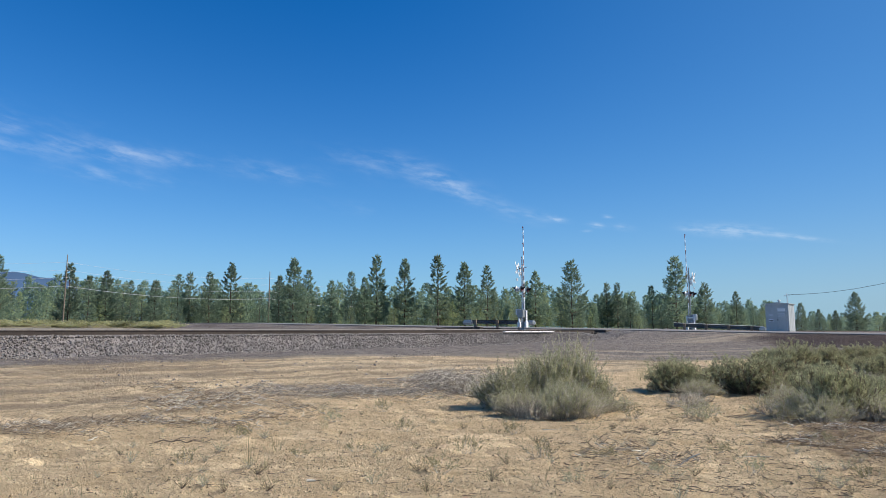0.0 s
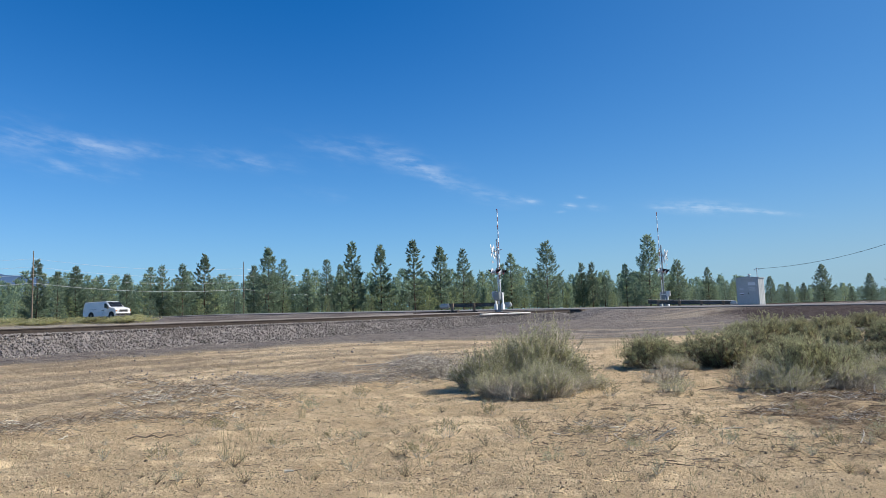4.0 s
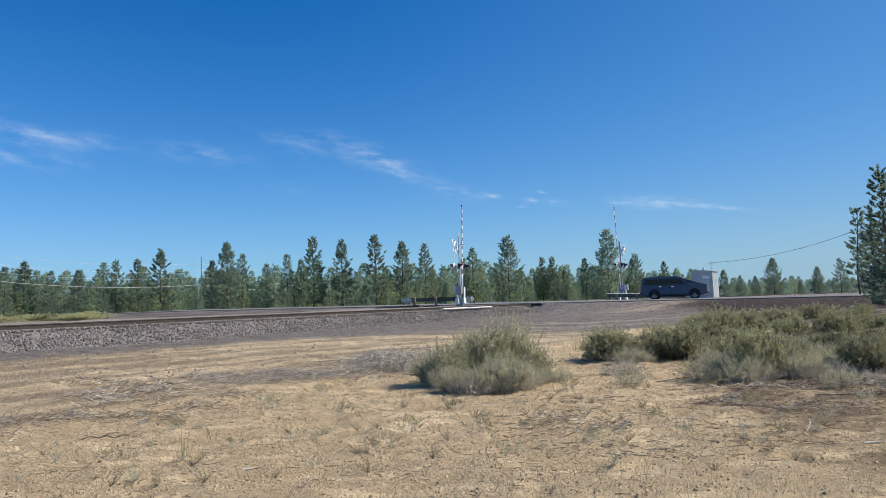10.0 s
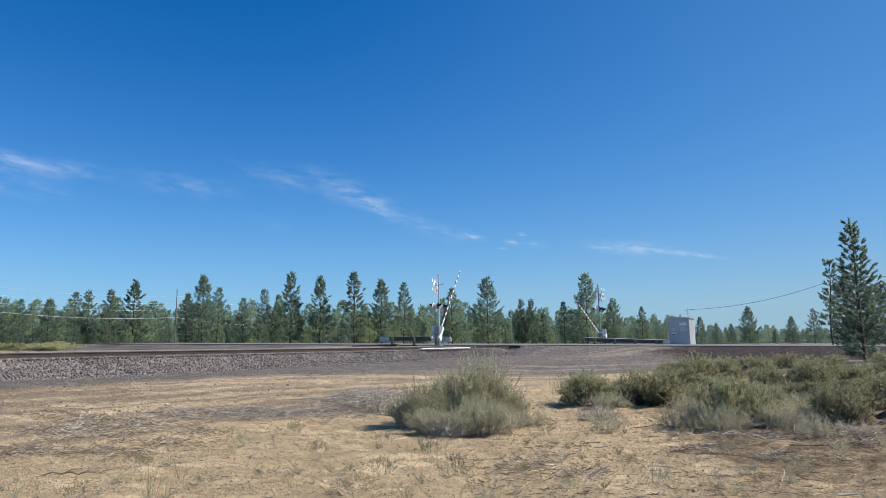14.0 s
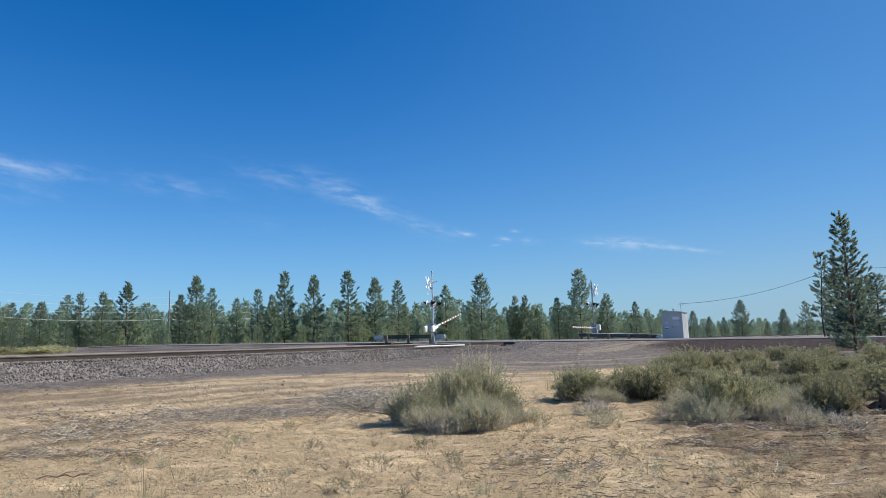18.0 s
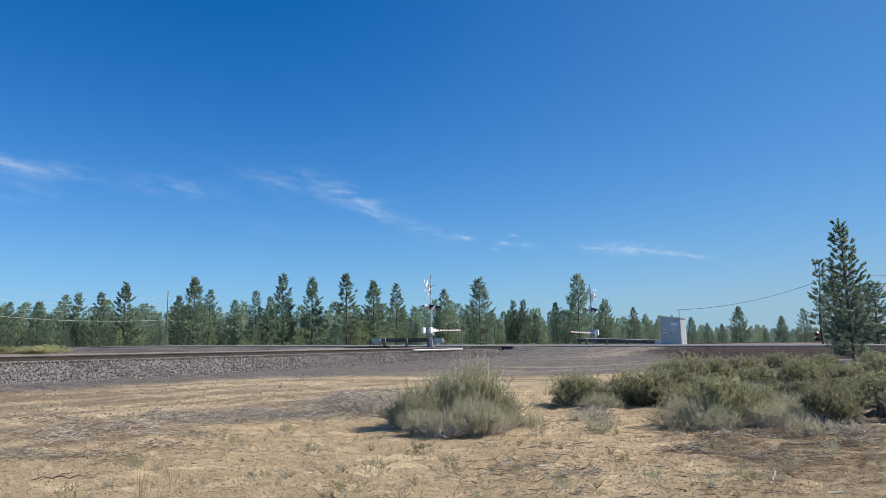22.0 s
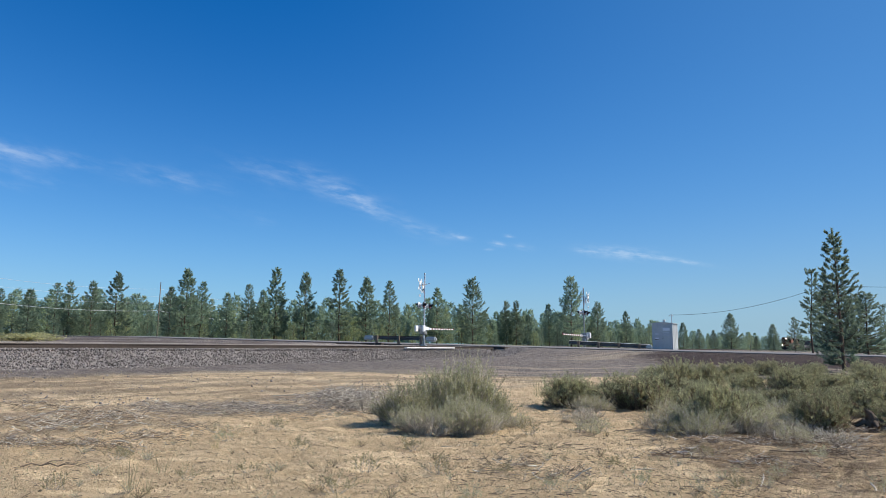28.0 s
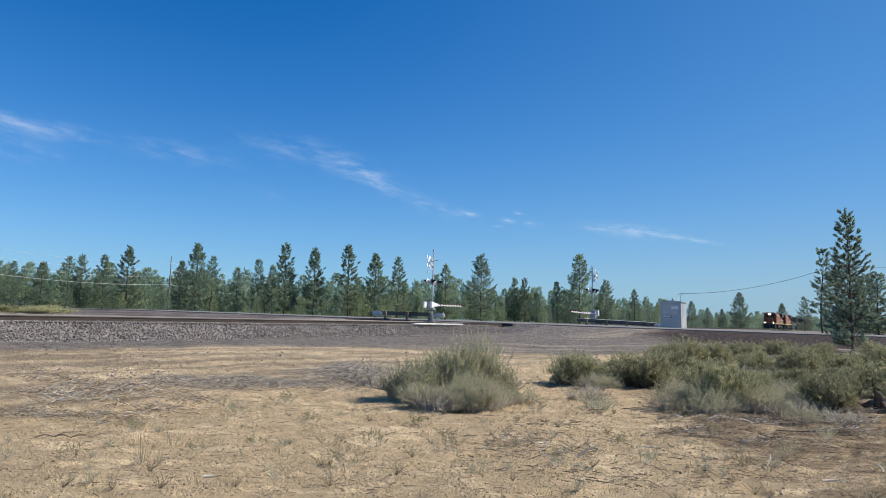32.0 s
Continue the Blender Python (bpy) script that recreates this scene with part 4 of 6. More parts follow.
SAGES = [sage_meshes(40 + k, 210, 17500, 1.1, 1.0, 0.050, 0.0155, lobes=6 + k % 3) for k in range(5)]
SAGES_FAR = [sage_meshes(50 + k, 40, 2600, 1.0, 1.0, 0.12, 0.04) for k in range(2)]
DOMES = [sage_meshes(140 + k, 260, 24000, 1.15, 1.0, 0.042, 0.0145, 0.2, 8 + k % 3, 0.12, 0.55) for k in range(4)]
SAGES_DRY = [sage_meshes(45 + k, 190, 13000, 1.2, 0.9, 0.048, 0.014, 0.3, 7, 0.5) for k in range(3)]
SPRIGS = [sage_meshes(80 + k, 34, 3000, 1.1, 1.0, 0.045, 0.012, 0.3) for k in range(3)]
SEEDLINGS = [sage_meshes(90 + k, 15, 800, 1.3, 1.0, 0.11, 0.022, 0.25) for k in range(3)]
DEAD = [sage_meshes(60 + k, 150, 2600, 1.2, 0.8, 0.035, 0.005, 0.35) for k in range(2)]


def bush(kind, x, y, wide, high, turn, label, leafage, wood, name="sagebrush", group="sagebrush"):
    ob = thing(name, label, "shrub", (x, y, land_at(x, y) - 0.02), turn, group)
    ob.scale = (wide, wide, high)
    part("stem", kind[0], wood, ob)
    part("foliage", kind[1], leafage, ob)
    return ob


def build_brush():
    rng = random.Random(5)
    green = "grey-green sagebrush with woody stems on sand"
    grey = "dry grey leafless brush of fine twigs"
    # azimuth, distance, width, height
    big = [(-2.3, 13.2, 0.95, 0.72), (0.8, 13.9, 1.0, 1.02), (3.0, 14.0, 1.05, 1.0), (4.9, 14.3, 0.75, 0.66), (2.7, 12.7, 0.65, 0.6),
           (11.6, 17.8, 1.15, 0.80), (17.2, 18.0, 1.75, 0.92), (15.4, 20.5, 1.2, 0.5), (20.2, 27.5, 1.4, 1.0), (22.6, 28.5, 1.3, 0.92), (18.6, 30, 1.1, 0.72),
           (25.4, 25, 1.15, 0.72), (28.4, 24.5, 1.25, 0.9), (31.2, 25.5, 1.2, 0.75), (23.0, 14.0, 0.95, 0.9), (25.2, 15.2, 0.75, 0.6), (30.4, 15.0, 0.95, 0.7),
           (21.6, 20.5, 1.1, 0.6), (25.4, 19.5, 1.0, 0.5), (28.0, 18.8, 1.2, 0.58), (33.6, 19.5, 1.6, 0.75), (36.5, 16, 1.5, 0.75), (24.6, 33, 1.5, 0.8), (29.6, 32, 1.5, 0.75), (33.6, 30, 1.5, 0.8), (36.5, 27, 1.6, 0.9), (27.0, 37, 1.3, 0.7), (30.0, 37.5, 1.2, 0.6), (33.4, 37, 1.4, 0.7), (35.6, 36, 1.4, 0.7)]
    for k, (az, d, w, h) in enumerate(big):
        x, y = spot(az, d)
        if az > 10:
            bush(DOMES[k % 4], x, y, w, h * 1.08, rng.uniform(0, 360), "olive-green brush with dense twiggy stems on sand", SAGE_OLIVE, DARK_TWIG)
        else:
            bush(SAGES[k % 5], x, y, w, h, rng.uniform(0, 360), green, SAGE, TWIG)
    for az, d, w, h, k in ((-0.3, 12.0, 0.75, 0.42, 0), (3.9, 12.6, 0.6, 0.45, 1), (5.6, 13.4, 0.8, 0.35, 0), (-5.6, 16.0, 1.2, 0.36, 0), (-7.4, 18.2, 1.3, 0.45, 1),
                           (20.8, 13.8, 0.8, 0.4, 1), (26.8, 13.9, 0.85, 0.36, 1), (28.6, 16.5, 1.1, 0.5, 0), (23.6, 17.5, 1.3, 0.5, 1), (26.2, 22, 1.5, 0.5, 0), (28.6, 14.3, 0.9, 0.34, 0), (31.4, 13.4, 0.8, 0.3, 1), (12.6, 14.6, 0.8, 0.4, 0)):
        x, y = spot(az, d)
        bush(DEAD[k], x, y, w, h, rng.uniform(0, 360), grey if az < 24 else "dry brown brush of fine bare twigs", SAGE_GREY if az < 24 else SHRUB, TWIG if az < 24 else DARK_TWIG, "dry_brush", "dry brush")


    for k, (az, d, w, h) in enumerate(((1.5, 12.2, 0.62, 0.5), (3.1, 12.1, 0.7, 0.62), (4.6, 12.9, 0.6, 0.45), (-1.7, 12.3, 0.55, 0.42), (21.6, 13.4, 0.8, 0.5), (25.0, 14.0, 0.8, 0.5), (13.4, 16.8, 0.7, 0.42))):
        x, y = spot(az, d)
        bush(SAGES_DRY[k % 3], x, y, w * 1.15, h, rng.uniform(0, 360), "pale grey-green half-dry sagebrush on sand", SAGE_GREY, TWIG)
    # low sprigs about the feet of the bushes
    for k in range(46):
        az, d = (rng.uniform(-3, 7), rng.uniform(12.2, 14.5)) if k < 14 else (rng.uniform(10, 14) if k % 5 == 0 else rng.uniform(19, 32), rng.uniform(12.5, 21))
        x, y = spot(az, d)
        bush(SPRIGS[k % 3], x, y, rng.uniform(0.5, 1.0), rng.uniform(0.22, 0.5), rng.uniform(0, 360), "low pale sprig of half-dry sagebrush on sand", SAGE_GREY if k % 2 else SAGE, TWIG, "sagebrush_sprig", "sagebrush sprigs")


build_brush()


def build_far_brush():
    """Low yellow-green shrubs beyond the track and along the forest."""
    rng = random.Random(9)
    made = 0
    while made < 72:
        az = rng.uniform(-46, -30.5)
        d = rng.uniform(38, 80)
        x, y = spot(az, d)
        a, u, s, v = lines(np.array(x), np.array(y))
        if u > -4.5 or (-4 < v < 8):
            continue
        made += 1
        bush(SAGES_FAR[made % 2], x, y, rng.uniform(0.9, 2.0), rng.uniform(0.15, 0.38), rng.uniform(0, 360), "low yellow-green shrub beyond the track", SHRUB if made % 3 else STRAW, TWIG, "shrub", "shrubs beyond the track")


build_far_brush()


# ---- small growth and litter on the sand
def field(rng, n, far=24.0, az0=-42, az1=42, near=4.5):
    """Random ground places, denser near the camera's post."""
    d = near + (far - near) * rng.uniform(0, 1, n) ** 1.3
    az = np.radians(rng.uniform(az0, az1, n))
    return d * np.sin(az), d * np.cos(az)


def tuft_mesh(seed, n, high, spread):
    rng = np.random.default_rng(seed)
    ang, lean = rng.uniform(0, 6.283, n), rng.uniform(0.1, 1.0, n)
    p = np.stack([np.cos(ang), np.sin(ang), 0 * ang], -1) * rng.uniform(0, 0.06, n)[:, None]
    d = np.stack([np.cos(ang) * lean * spread, np.sin(ang) * lean * spread, np.ones(n)], -1)
    return mesh_of("blades", *blades(p, d, rng.uniform(0.5, 1.1, n) * high, 0.005, rng))


def build_tufts():
    rng = random.Random(31)
    straws = [tuft_mesh(73, 26, 0.44, 0.35), tuft_mesh(74, 22, 0.36, 0.5)]
    for m in straws:
        m.materials.append(STRAW)
    named = [(10.0, 7.6), (-5.6, 8.4), (-15.3, 8.9), (-16.9, 11.6), (0.6, 8.3), (5.8, 8.6), (13.5, 12.2), (8.2, 12.0), (-20, 8.4), (17.2, 8.0), (22, 10.4), (-1.5, 10.2), (27.5, 9.6),
             (-11, 10.4), (-25, 9.8), (3.4, 7.2), (19.5, 12.4), (-8.2, 7.4), (30, 11.0), (-13.2, 12.4), (14.6, 9.2), (34, 9.0), (-29, 8.2), (24.8, 8.4)]
    for k, (az, d) in enumerate(named):
        x, y = spot(az, d)
        ob = thing("weed_tuft", "small grey-green weed seedling on bare sand", "weed", (x, y, land_at(x, y)), rng.uniform(0, 360), "weed tufts")
        s = rng.uniform(0.8, 1.35)
        ob.scale = (s * 0.26, s * 0.26, s * 0.17)
        part("stem", SEEDLINGS[k % 3][0], TWIG, ob)
        part("foliage", SEEDLINGS[k % 3][1], TUFT if k % 3 else SAGE_GREY, ob)
    for k, (az, d) in enumerate([(-23.9, 7.8), (-21.8, 8.9), (-18.0, 10.5), (-22.8, 7.6), (9.3, 20.2), (9.8, 20.6), (-17.4, 11.9), (-18.2, 12.3), (8.9, 20.9)]):
        x, y = spot(az, d)
        ob = thing("straw_tuft", "pale dry bunch of grass stalks", "grass tuft", (x, y, land_at(x, y)), rng.uniform(0, 360), "dry grass bunches")
        s = 1.7 if d > 15 else rng.uniform(0.8, 1.1)
        ob.scale = (s, s, s)
        part("foliage", straws[k % 2], None, ob)
    # sparse stalks all over
    g = np.random.default_rng(32)
    x, y = field(g, 5200, 22)
    dense = np.exp(-((x - 3 - 0.25 * y) / 9) ** 2) * 0.5 + 0.35
    keep = g.uniform(0, 1, len(x)) < dense
    x, y = x[keep], y[keep]
    n = 3
    p = np.repeat(np.stack([x, y, land(x, y)], -1), n, 0) + g.normal(0, 0.02, (len(x) * n, 3)) * [1, 1, 0]
    d = g.normal(0, 0.5, (len(p), 3)) * [1, 1, 0] + [0, 0, 1]
    ob = new("dry_stalks", mesh_of("dry_stalks", *blades(p, d, g.uniform(0.04, 0.15, len(p)), 0.006, g), STRAW))
    tagged(ob, "sparse short dry stalks on the sand", "dry grass", kind="stuff")


build_tufts()


def twig_tubes(x, y, z, length, thick, rng, bendy=0.4, tilt=0.16):
    """Bent twigs that lie about a place."""
    ang = rng.uniform(0, 6.283, len(x))
    t = np.array([-0.5, -0.22, 0.05, 0.3, 0.5])[:, None]
    paths = []
    for i, L in enumerate(length):
        d = np.array([math.cos(ang[i]), math.sin(ang[i]), rng.normal(0, tilt)])
        side = np.array([-d[1], d[0], 0.3])
        pts = np.array([x[i], y[i], z[i] + abs(d[2]) * L / 2 + thick[i] * 0.6]) + d * L * t + side * L * (rng.normal(0, bendy) * (0.25 - t * t) + 0.12 * bendy * np.sin(t * 9 + ang[i])) \
            + rng.normal(0, 0.03 * L, (5, 3)) * [1, 1, 0.4]
        paths.append((pts, thick[i] * np.array([1.0, 0.95, 0.85, 0.65, 0.35])))
    return tubes(paths, 3)


def sticks(name, x, y, length, thick, material_, rng, label):
    ob = new(name, mesh_of(name, *twig_tubes(x, y, land(x, y), length, thick, rng, 0.35, 0.10), material_))
    return tagged(ob, label, "twigs", kind="stuff")


def build_weeds():
    """Small wiry dry weeds, each on its own foot."""
    rng, g = random.Random(61), np.random.default_rng(61)
    kinds = []
    for k in range(4):
        paths, P, D = [], [], []
        for i in range(16):
            ang, lean = g.uniform(0, 6.283), g.uniform(0.2, 1.4)
            tip = np.array([math.cos(ang) * lean, math.sin(ang) * lean, 1.0]) * g.uniform(0.06, 0.13)
            pts = np.stack([tip * 0, tip * 0.5 + g.normal(0, 0.008, 3), tip])
            paths.append((pts, np.array([0.0022, 0.0016, 0.0008])))
            for q in (0.35, 0.6, 0.8, 1.0):
                P.append(tip * q)
                D.append(tip / 0.1 + g.normal(0, 0.8, 3))
        kinds.append((mesh_of("stems", *tubes(paths, 3)), mesh_of("leaves", *blades(np.array(P), np.array(D), 0.035, 0.007, g))))
    x, y = field(g, 110, 15.5, -36, 36, 6.6)
    for k in range(110):
        ob = thing("dry_weed", "small wiry grey-brown dry weed on sand", "weed", (x[k], y[k], land_at(x[k], y[k]) - 0.004), rng.uniform(0, 360), "dry weeds")
        s = rng.uniform(0.5, 1.15)
        ob.scale = (s, s, s)
        part("stem", kinds[k % 4][0], TWIG if k % 3 else DARK_TWIG, ob)
        part("foliage", kinds[k % 4][1], SAGE_GREY if k % 3 else STRAW, ob)


build_weeds()


def build_litter():
    rng = np.random.default_rng(77)
    x, y = field(rng, 30000, 22)
    z = land(x, y)
    scatter_stones("sand_clods", np.stack([x, y, z], -1), 0.007 + 0.035 * rng.uniform(0, 1, len(x)) ** 5, CLOD, rng, "small clods and pebbles on the sand", "pebbles")
    x, y = field(rng, 7500, 48, -36, 26, 16)
    a, u, sr, v = lines(x, y)
    keep = ((u > 3.2) & (u < 11)) | ((-v > 4) & (-v < 18))
    keep &= u > 3.2
    x, y = x[keep], y[keep]
    scatter_stones("gravel_stones", np.stack([x, y, land(x, y)], -1), 0.015 + 0.085 * rng.uniform(0, 1, len(x)) ** 5, STONE, rng, "scattered stones on the dirt", "pebbles")
    x, y = field(rng, 7500, 20)
    scatter_stones("bark_bits", np.stack([x, y, land(x, y) + 0.003], -1), 0.005 + 0.018 * rng.uniform(0, 1, len(x)) ** 3, DARK_TWIG, rng, "dark bits of bark and dung on the sand", "debris")
    # heaps of cut brush
    for k, (px, py, rx, ry, pale, high) in enumerate(PILES):
        mat_like = 6 <= k <= 11
        base = land_at(px, py)
        heap = thing("brush_heap", "heap of cut brush with curled bleached twigs on sand" if pale > 0.3 else "low heap of brown cut brush twigs on sand", "brush heap", (px, py, base), 0, "brush heaps")
        n = int(370 * rx * ry / 0.6)
        for name, count, mat, long, thick, bendy in (("twig_mass", n, GREY_TWIG if mat_like else DARK_TWIG, 0.16, 0.0036, 0.7), ("grey_twig_mass", int(n * (1.2 if mat_like else 0.5)), TWIG, 0.17, 0.003, 0.8), ("bleached_wood", int(n * 0.5 * pale) + 3, DEADWOOD, 0.20, 0.0085, 0.9)):
            gx, gy = rng.normal(0, 0.57, count) * rx, rng.normal(0, 0.57, count) * ry
            cover = np.exp(-(gx / rx) ** 2 - (gy / ry) ** 2)
            lift = land(px + gx, py + gy) - base + 0.004 + high * cover * rng.uniform(0.1, 1.0, count)
            piece = part(name, mesh_of(name, *twig_tubes(gx, gy, lift, long * rng.uniform(0.35, 1.3, count), thick * rng.uniform(0.5, 1.3, count), rng, bendy, 0.3)), mat, heap)
            piece["kind"] = "stuff"
    # twigs under and before the bushes to the right
    n = 5200
    x, y = field(rng, n, 20, 1, 40, 7.0)
    clump = np.sin(x * 1.9 + 1.3) * np.sin(y * 1.6 + x * 0.5) + rng.normal(0, 0.35, n)
    x, y = x[clump > 0.1], y[clump > 0.1]
    n = len(x)
    sticks("twig_litter", x, y, rng.uniform(0.03, 0.20, n) * rng.uniform(0.5, 1.4, n), rng.uniform(0.002, 0.0055, n), DARK_TWIG, rng, "brown twigs and bark on the sand")
    n = 1300
    x, y = field(rng, n, 16, -40, 14, 5.5)
    sticks("scattered_twigs", x, y, rng.uniform(0.03, 0.15, n), rng.uniform(0.0018, 0.0045, n), DARK_TWIG, rng, "scattered thin twigs on the sand")


build_litter()


def build_branches():
    """Single pale sticks that lie apart."""
    rng = random.Random(3)
    for az, d, L, r, turn, rise in ((26.2, 8.7, 0.24, 0.010, 60, 30), (17.2, 9.0, 0.42, 0.010, 5, 2), (33.4, 9.2, 0.22, 0.016, 70, 25), (30.4, 8.2, 0.24, 0.014, -8, 3), (20.0, 13.2, 0.9, 0.012, -25, 4),
                                    (16.6, 13.6, 0.8, 0.010, 12, 3), (-18.9, 7.1, 0.10, 0.018, 8, 3), (-8.4, 17.4, 0.85, 0.035, 25, 12), (-9.0, 17.2, 0.6, 0.022, 10, 6), (-12.2, 18.0, 0.8, 0.018, 5, 3), (-13.0, 16.4, 0.7, 0.014, -12, 4), (-19.0, 15.4, 0.9, 0.012, 6, 3), (29.0, 11.4, 0.9, 0.012, -40, 4), (1.8, 10.8, 0.4, 0.008, 3, 2)):
        x, y = spot(az, d)
        ob = thing("fallen_stick", "weathered stick lying on the sand", "stick", (x, y, land_at(x, y) + r * 0.5), turn, "fallen sticks")
        t = np.linspace(0, 1, 6)
        pts = np.stack([(t - 0.5) * L, 0.06 * L * np.sin(t * 5 + az), L * math.sin(radians(rise)) * t], -1)
        part("stick", mesh_of("stick", *tubes([(pts, r * (1 - 0.6 * t)), (pts[3:5] + [[0, 0, 0], [0.0, 0.12 * L, 0.06 * L]], np.array([r * 0.5, r * 0.2]))], 6)), DARK_TWIG if L > 0.6 and az > 0 else DEADWOOD, ob)
    x, y = spot(-29.1, 9.5)
    twig = thing("fallen_branch", "crooked dark brown branch lying on the sand", "stick", (x, y, land_at(x, y) + 0.012), 12, "fallen sticks")
    t = np.linspace(0, 1, 8)
    pts = np.stack([(t - 0.5) * 0.75, 0.05 * np.sin(t * 7), 0.02 + 0.03 * np.sin(t * 11) ** 2], -1)
    part("stick", mesh_of("stick", *tubes([(pts, 0.010 * (1 - 0.6 * t)), (pts[2:5] * [1, 1, 1] + [[0, 0, 0], [0, 0.05, 0.02], [0.02, 0.10, 0.05]], np.array([0.009, 0.006, 0.003])),
                                           (pts[4:7] + [[0, 0, 0], [0, -0.04, 0.02], [0.02, -0.08, 0.03]], np.array([0.008, 0.005, 0.002]))], 6)), DARK_TWIG, twig)
    # charred stump with broken roots and the earth that they tore up
    x, y = spot(33.6, 15.2)
    stump = thing("burnt_stump", "low dark brown stump with broken roots among the brush", "stump", (x, y, land_at(x, y)), 20)
    stump.scale = (0.8, 0.8, 0.7)
    part("trunk", mesh_of("trunk", *tubes([(np.array([(0, 0, -0.1), (0.05, 0, 0.22), (0.0, 0.03, 0.42), (-0.10, 0, 0.58), (-0.2, 0.03, 0.70)]), np.array([0.26, 0.18, 0.13, 0.075, 0.008]))], 9), None, True), CHAR, stump)
    for a in (20, 95, 160, 230, 300):
        c, s = math.cos(radians(a)), math.sin(radians(a))
        k = rng.uniform(0.5, 0.9)
        part("root", mesh_of("root", *tubes([(np.array([(0.08 * c, 0.08 * s, 0.2), (0.3 * k * c, 0.3 * k * s, 0.34), (0.6 * k * c, 0.6 * k * s, 0.22), (0.85 * k * c, 0.85 * k * s, 0.30)]), np.array([0.08, 0.06, 0.04, 0.012]))], 6)), CHAR, stump)
    mound = bmesh.new()
    bmesh.ops.create_icosphere(mound, subdivisions=3, radius=1.0)
    for v in mound.verts:
        k = 1 + 0.10 * math.sin(v.co.x * 7 + 1) * math.sin(v.co.y * 9) + 0.08 * math.sin(v.co.z * 11 + v.co.x * 5)
        v.co = Vector((0.75 + v.co.x * 0.8 * k, -0.1 + v.co.y * 0.5 * k, v.co.z * 0.38 * k))
    part("root_plate", mound, CHAR, stump, "clod of dark earth and roots")
    # heap of dark rocks and slash by the pine
    g = np.random.default_rng(15)
    hx, hy = spot(31.6, 33.5)
    n = 160
    px, py = hx + g.normal(0, 0.8, n), hy + g.normal(0, 0.5, n)
    pz = land(px, py) + np.maximum(0, 0.55 - 0.5 * np.hypot(px - hx, (py - hy) * 1.3)) * g.uniform(0, 1, n)
    scatter_stones("rock_heap", np.stack([px, py, pz], -1), g.uniform(0.12, 0.34, n), CHAR, g, "heap of dark rocks and slash", "rocks")


CHAR = material("charred_wood", ((0.06, 0.045, 0.036), (0.20, 0.145, 0.105)), 0.95, grain=12, bump=0.6, island=0.4)
build_branches()

# ---- the crossing's equipment
METAL_HUT = material("painted_sheet_metal", ((0.42, 0.44, 0.445), (0.53, 0.55, 0.555)), 0.5, 0.25, grain=5, big=0.8, bump=0.05)
DULL_STEEL = material("dull_steel", ((0.27, 0.285, 0.285), (0.38, 0.40, 0.40)), 0.5, 0.5, grain=8)
def disc(r, depth, at, axis="X", sides=20, bm=None, r2=None):
    a = Vector(at)
    d = {"X": Vector((1, 0, 0)), "Y": Vector((0, 1, 0)), "Z": Vector((0, 0, 1))}[axis] * depth / 2
    return rod(a - d, a + d, r, r2, sides, bm)


def lamp_unit(parent, x, y, z, facing):
    """One flashing light: round black backing plate, hood and red lens; facing +1 or -1 along x."""
    light = part("flashing_light", disc(0.255, 0.015, (x, y, z), "X", 24), BLACK_PAINT, parent, "round black backing plate")
    bm = bmesh.new()
    rings = []
    for k, (dx, r) in enumerate(((0.0, 0.155), (0.30, 0.150))):
        ring = []
        for i in range(13):
            a = radians(-20 + 220 * i / 12)
            cut = 0.45 + 0.55 * math.sin(max(0, a)) if k else 1.0
            ring.append(bm.verts.new((x + facing * dx * cut, y + r * math.cos(a), z + r * math.sin(a))))
        rings.append(ring)
    for i in range(12):
        bm.faces.new((rings[0][i], rings[0][i + 1], rings[1][i + 1], rings[1][i]))
    geom = bmesh.ops.extrude_face_region(bm, geom=bm.faces[:])["geom"]
    for v in [g for g in geom if isinstance(g, bmesh.types.BMVert)]:
        v.co += Vector((0, (v.co.y - y) * -0.06, (v.co.z - z) * -0.06))
    part("hood", bm, BLACK_PAINT, light)
    part("plate_back", disc(0.245, 0.012, (x - facing * 0.014, y, z), "X", 24), WHITE_PAINT, light, "pale back of the plate")
    part("lens", disc(0.145, 0.03, (x + facing * 0.02, y, z), "X", 20), LENS_RED, light, "dark red lens")
    part("housing", disc(0.12, 0.16, (x - facing * 0.08, y, z), "X", 16, None, 0.17), GALV, light, "pale lamp housing")


def crossbuck(parent, x, y, z, turn=0.0, facing=-1):
    """Two white boards crossed as an X, with plain dark bars for the words."""
    for lean in (45, -45):
        board = part("crossbuck_board", box((0.018, 1.22, 0.215), (0, 0, 0), (0, 0, 0), 0.004), WHITE_PAINT, parent, "white reflective crossbuck board")
        board.matrix_basis = pose(x + (0.012 if lean > 0 else -0.012), y, z, 0, 0, turn) @ pose(0, 0, 0, lean, 0, 0)
        for off in (-0.33, 0.33):
            bar = part("dark_bar", box((0.006, 0.34, 0.11), (facing * 0.012, off, 0)), BLACK_PAINT, board)


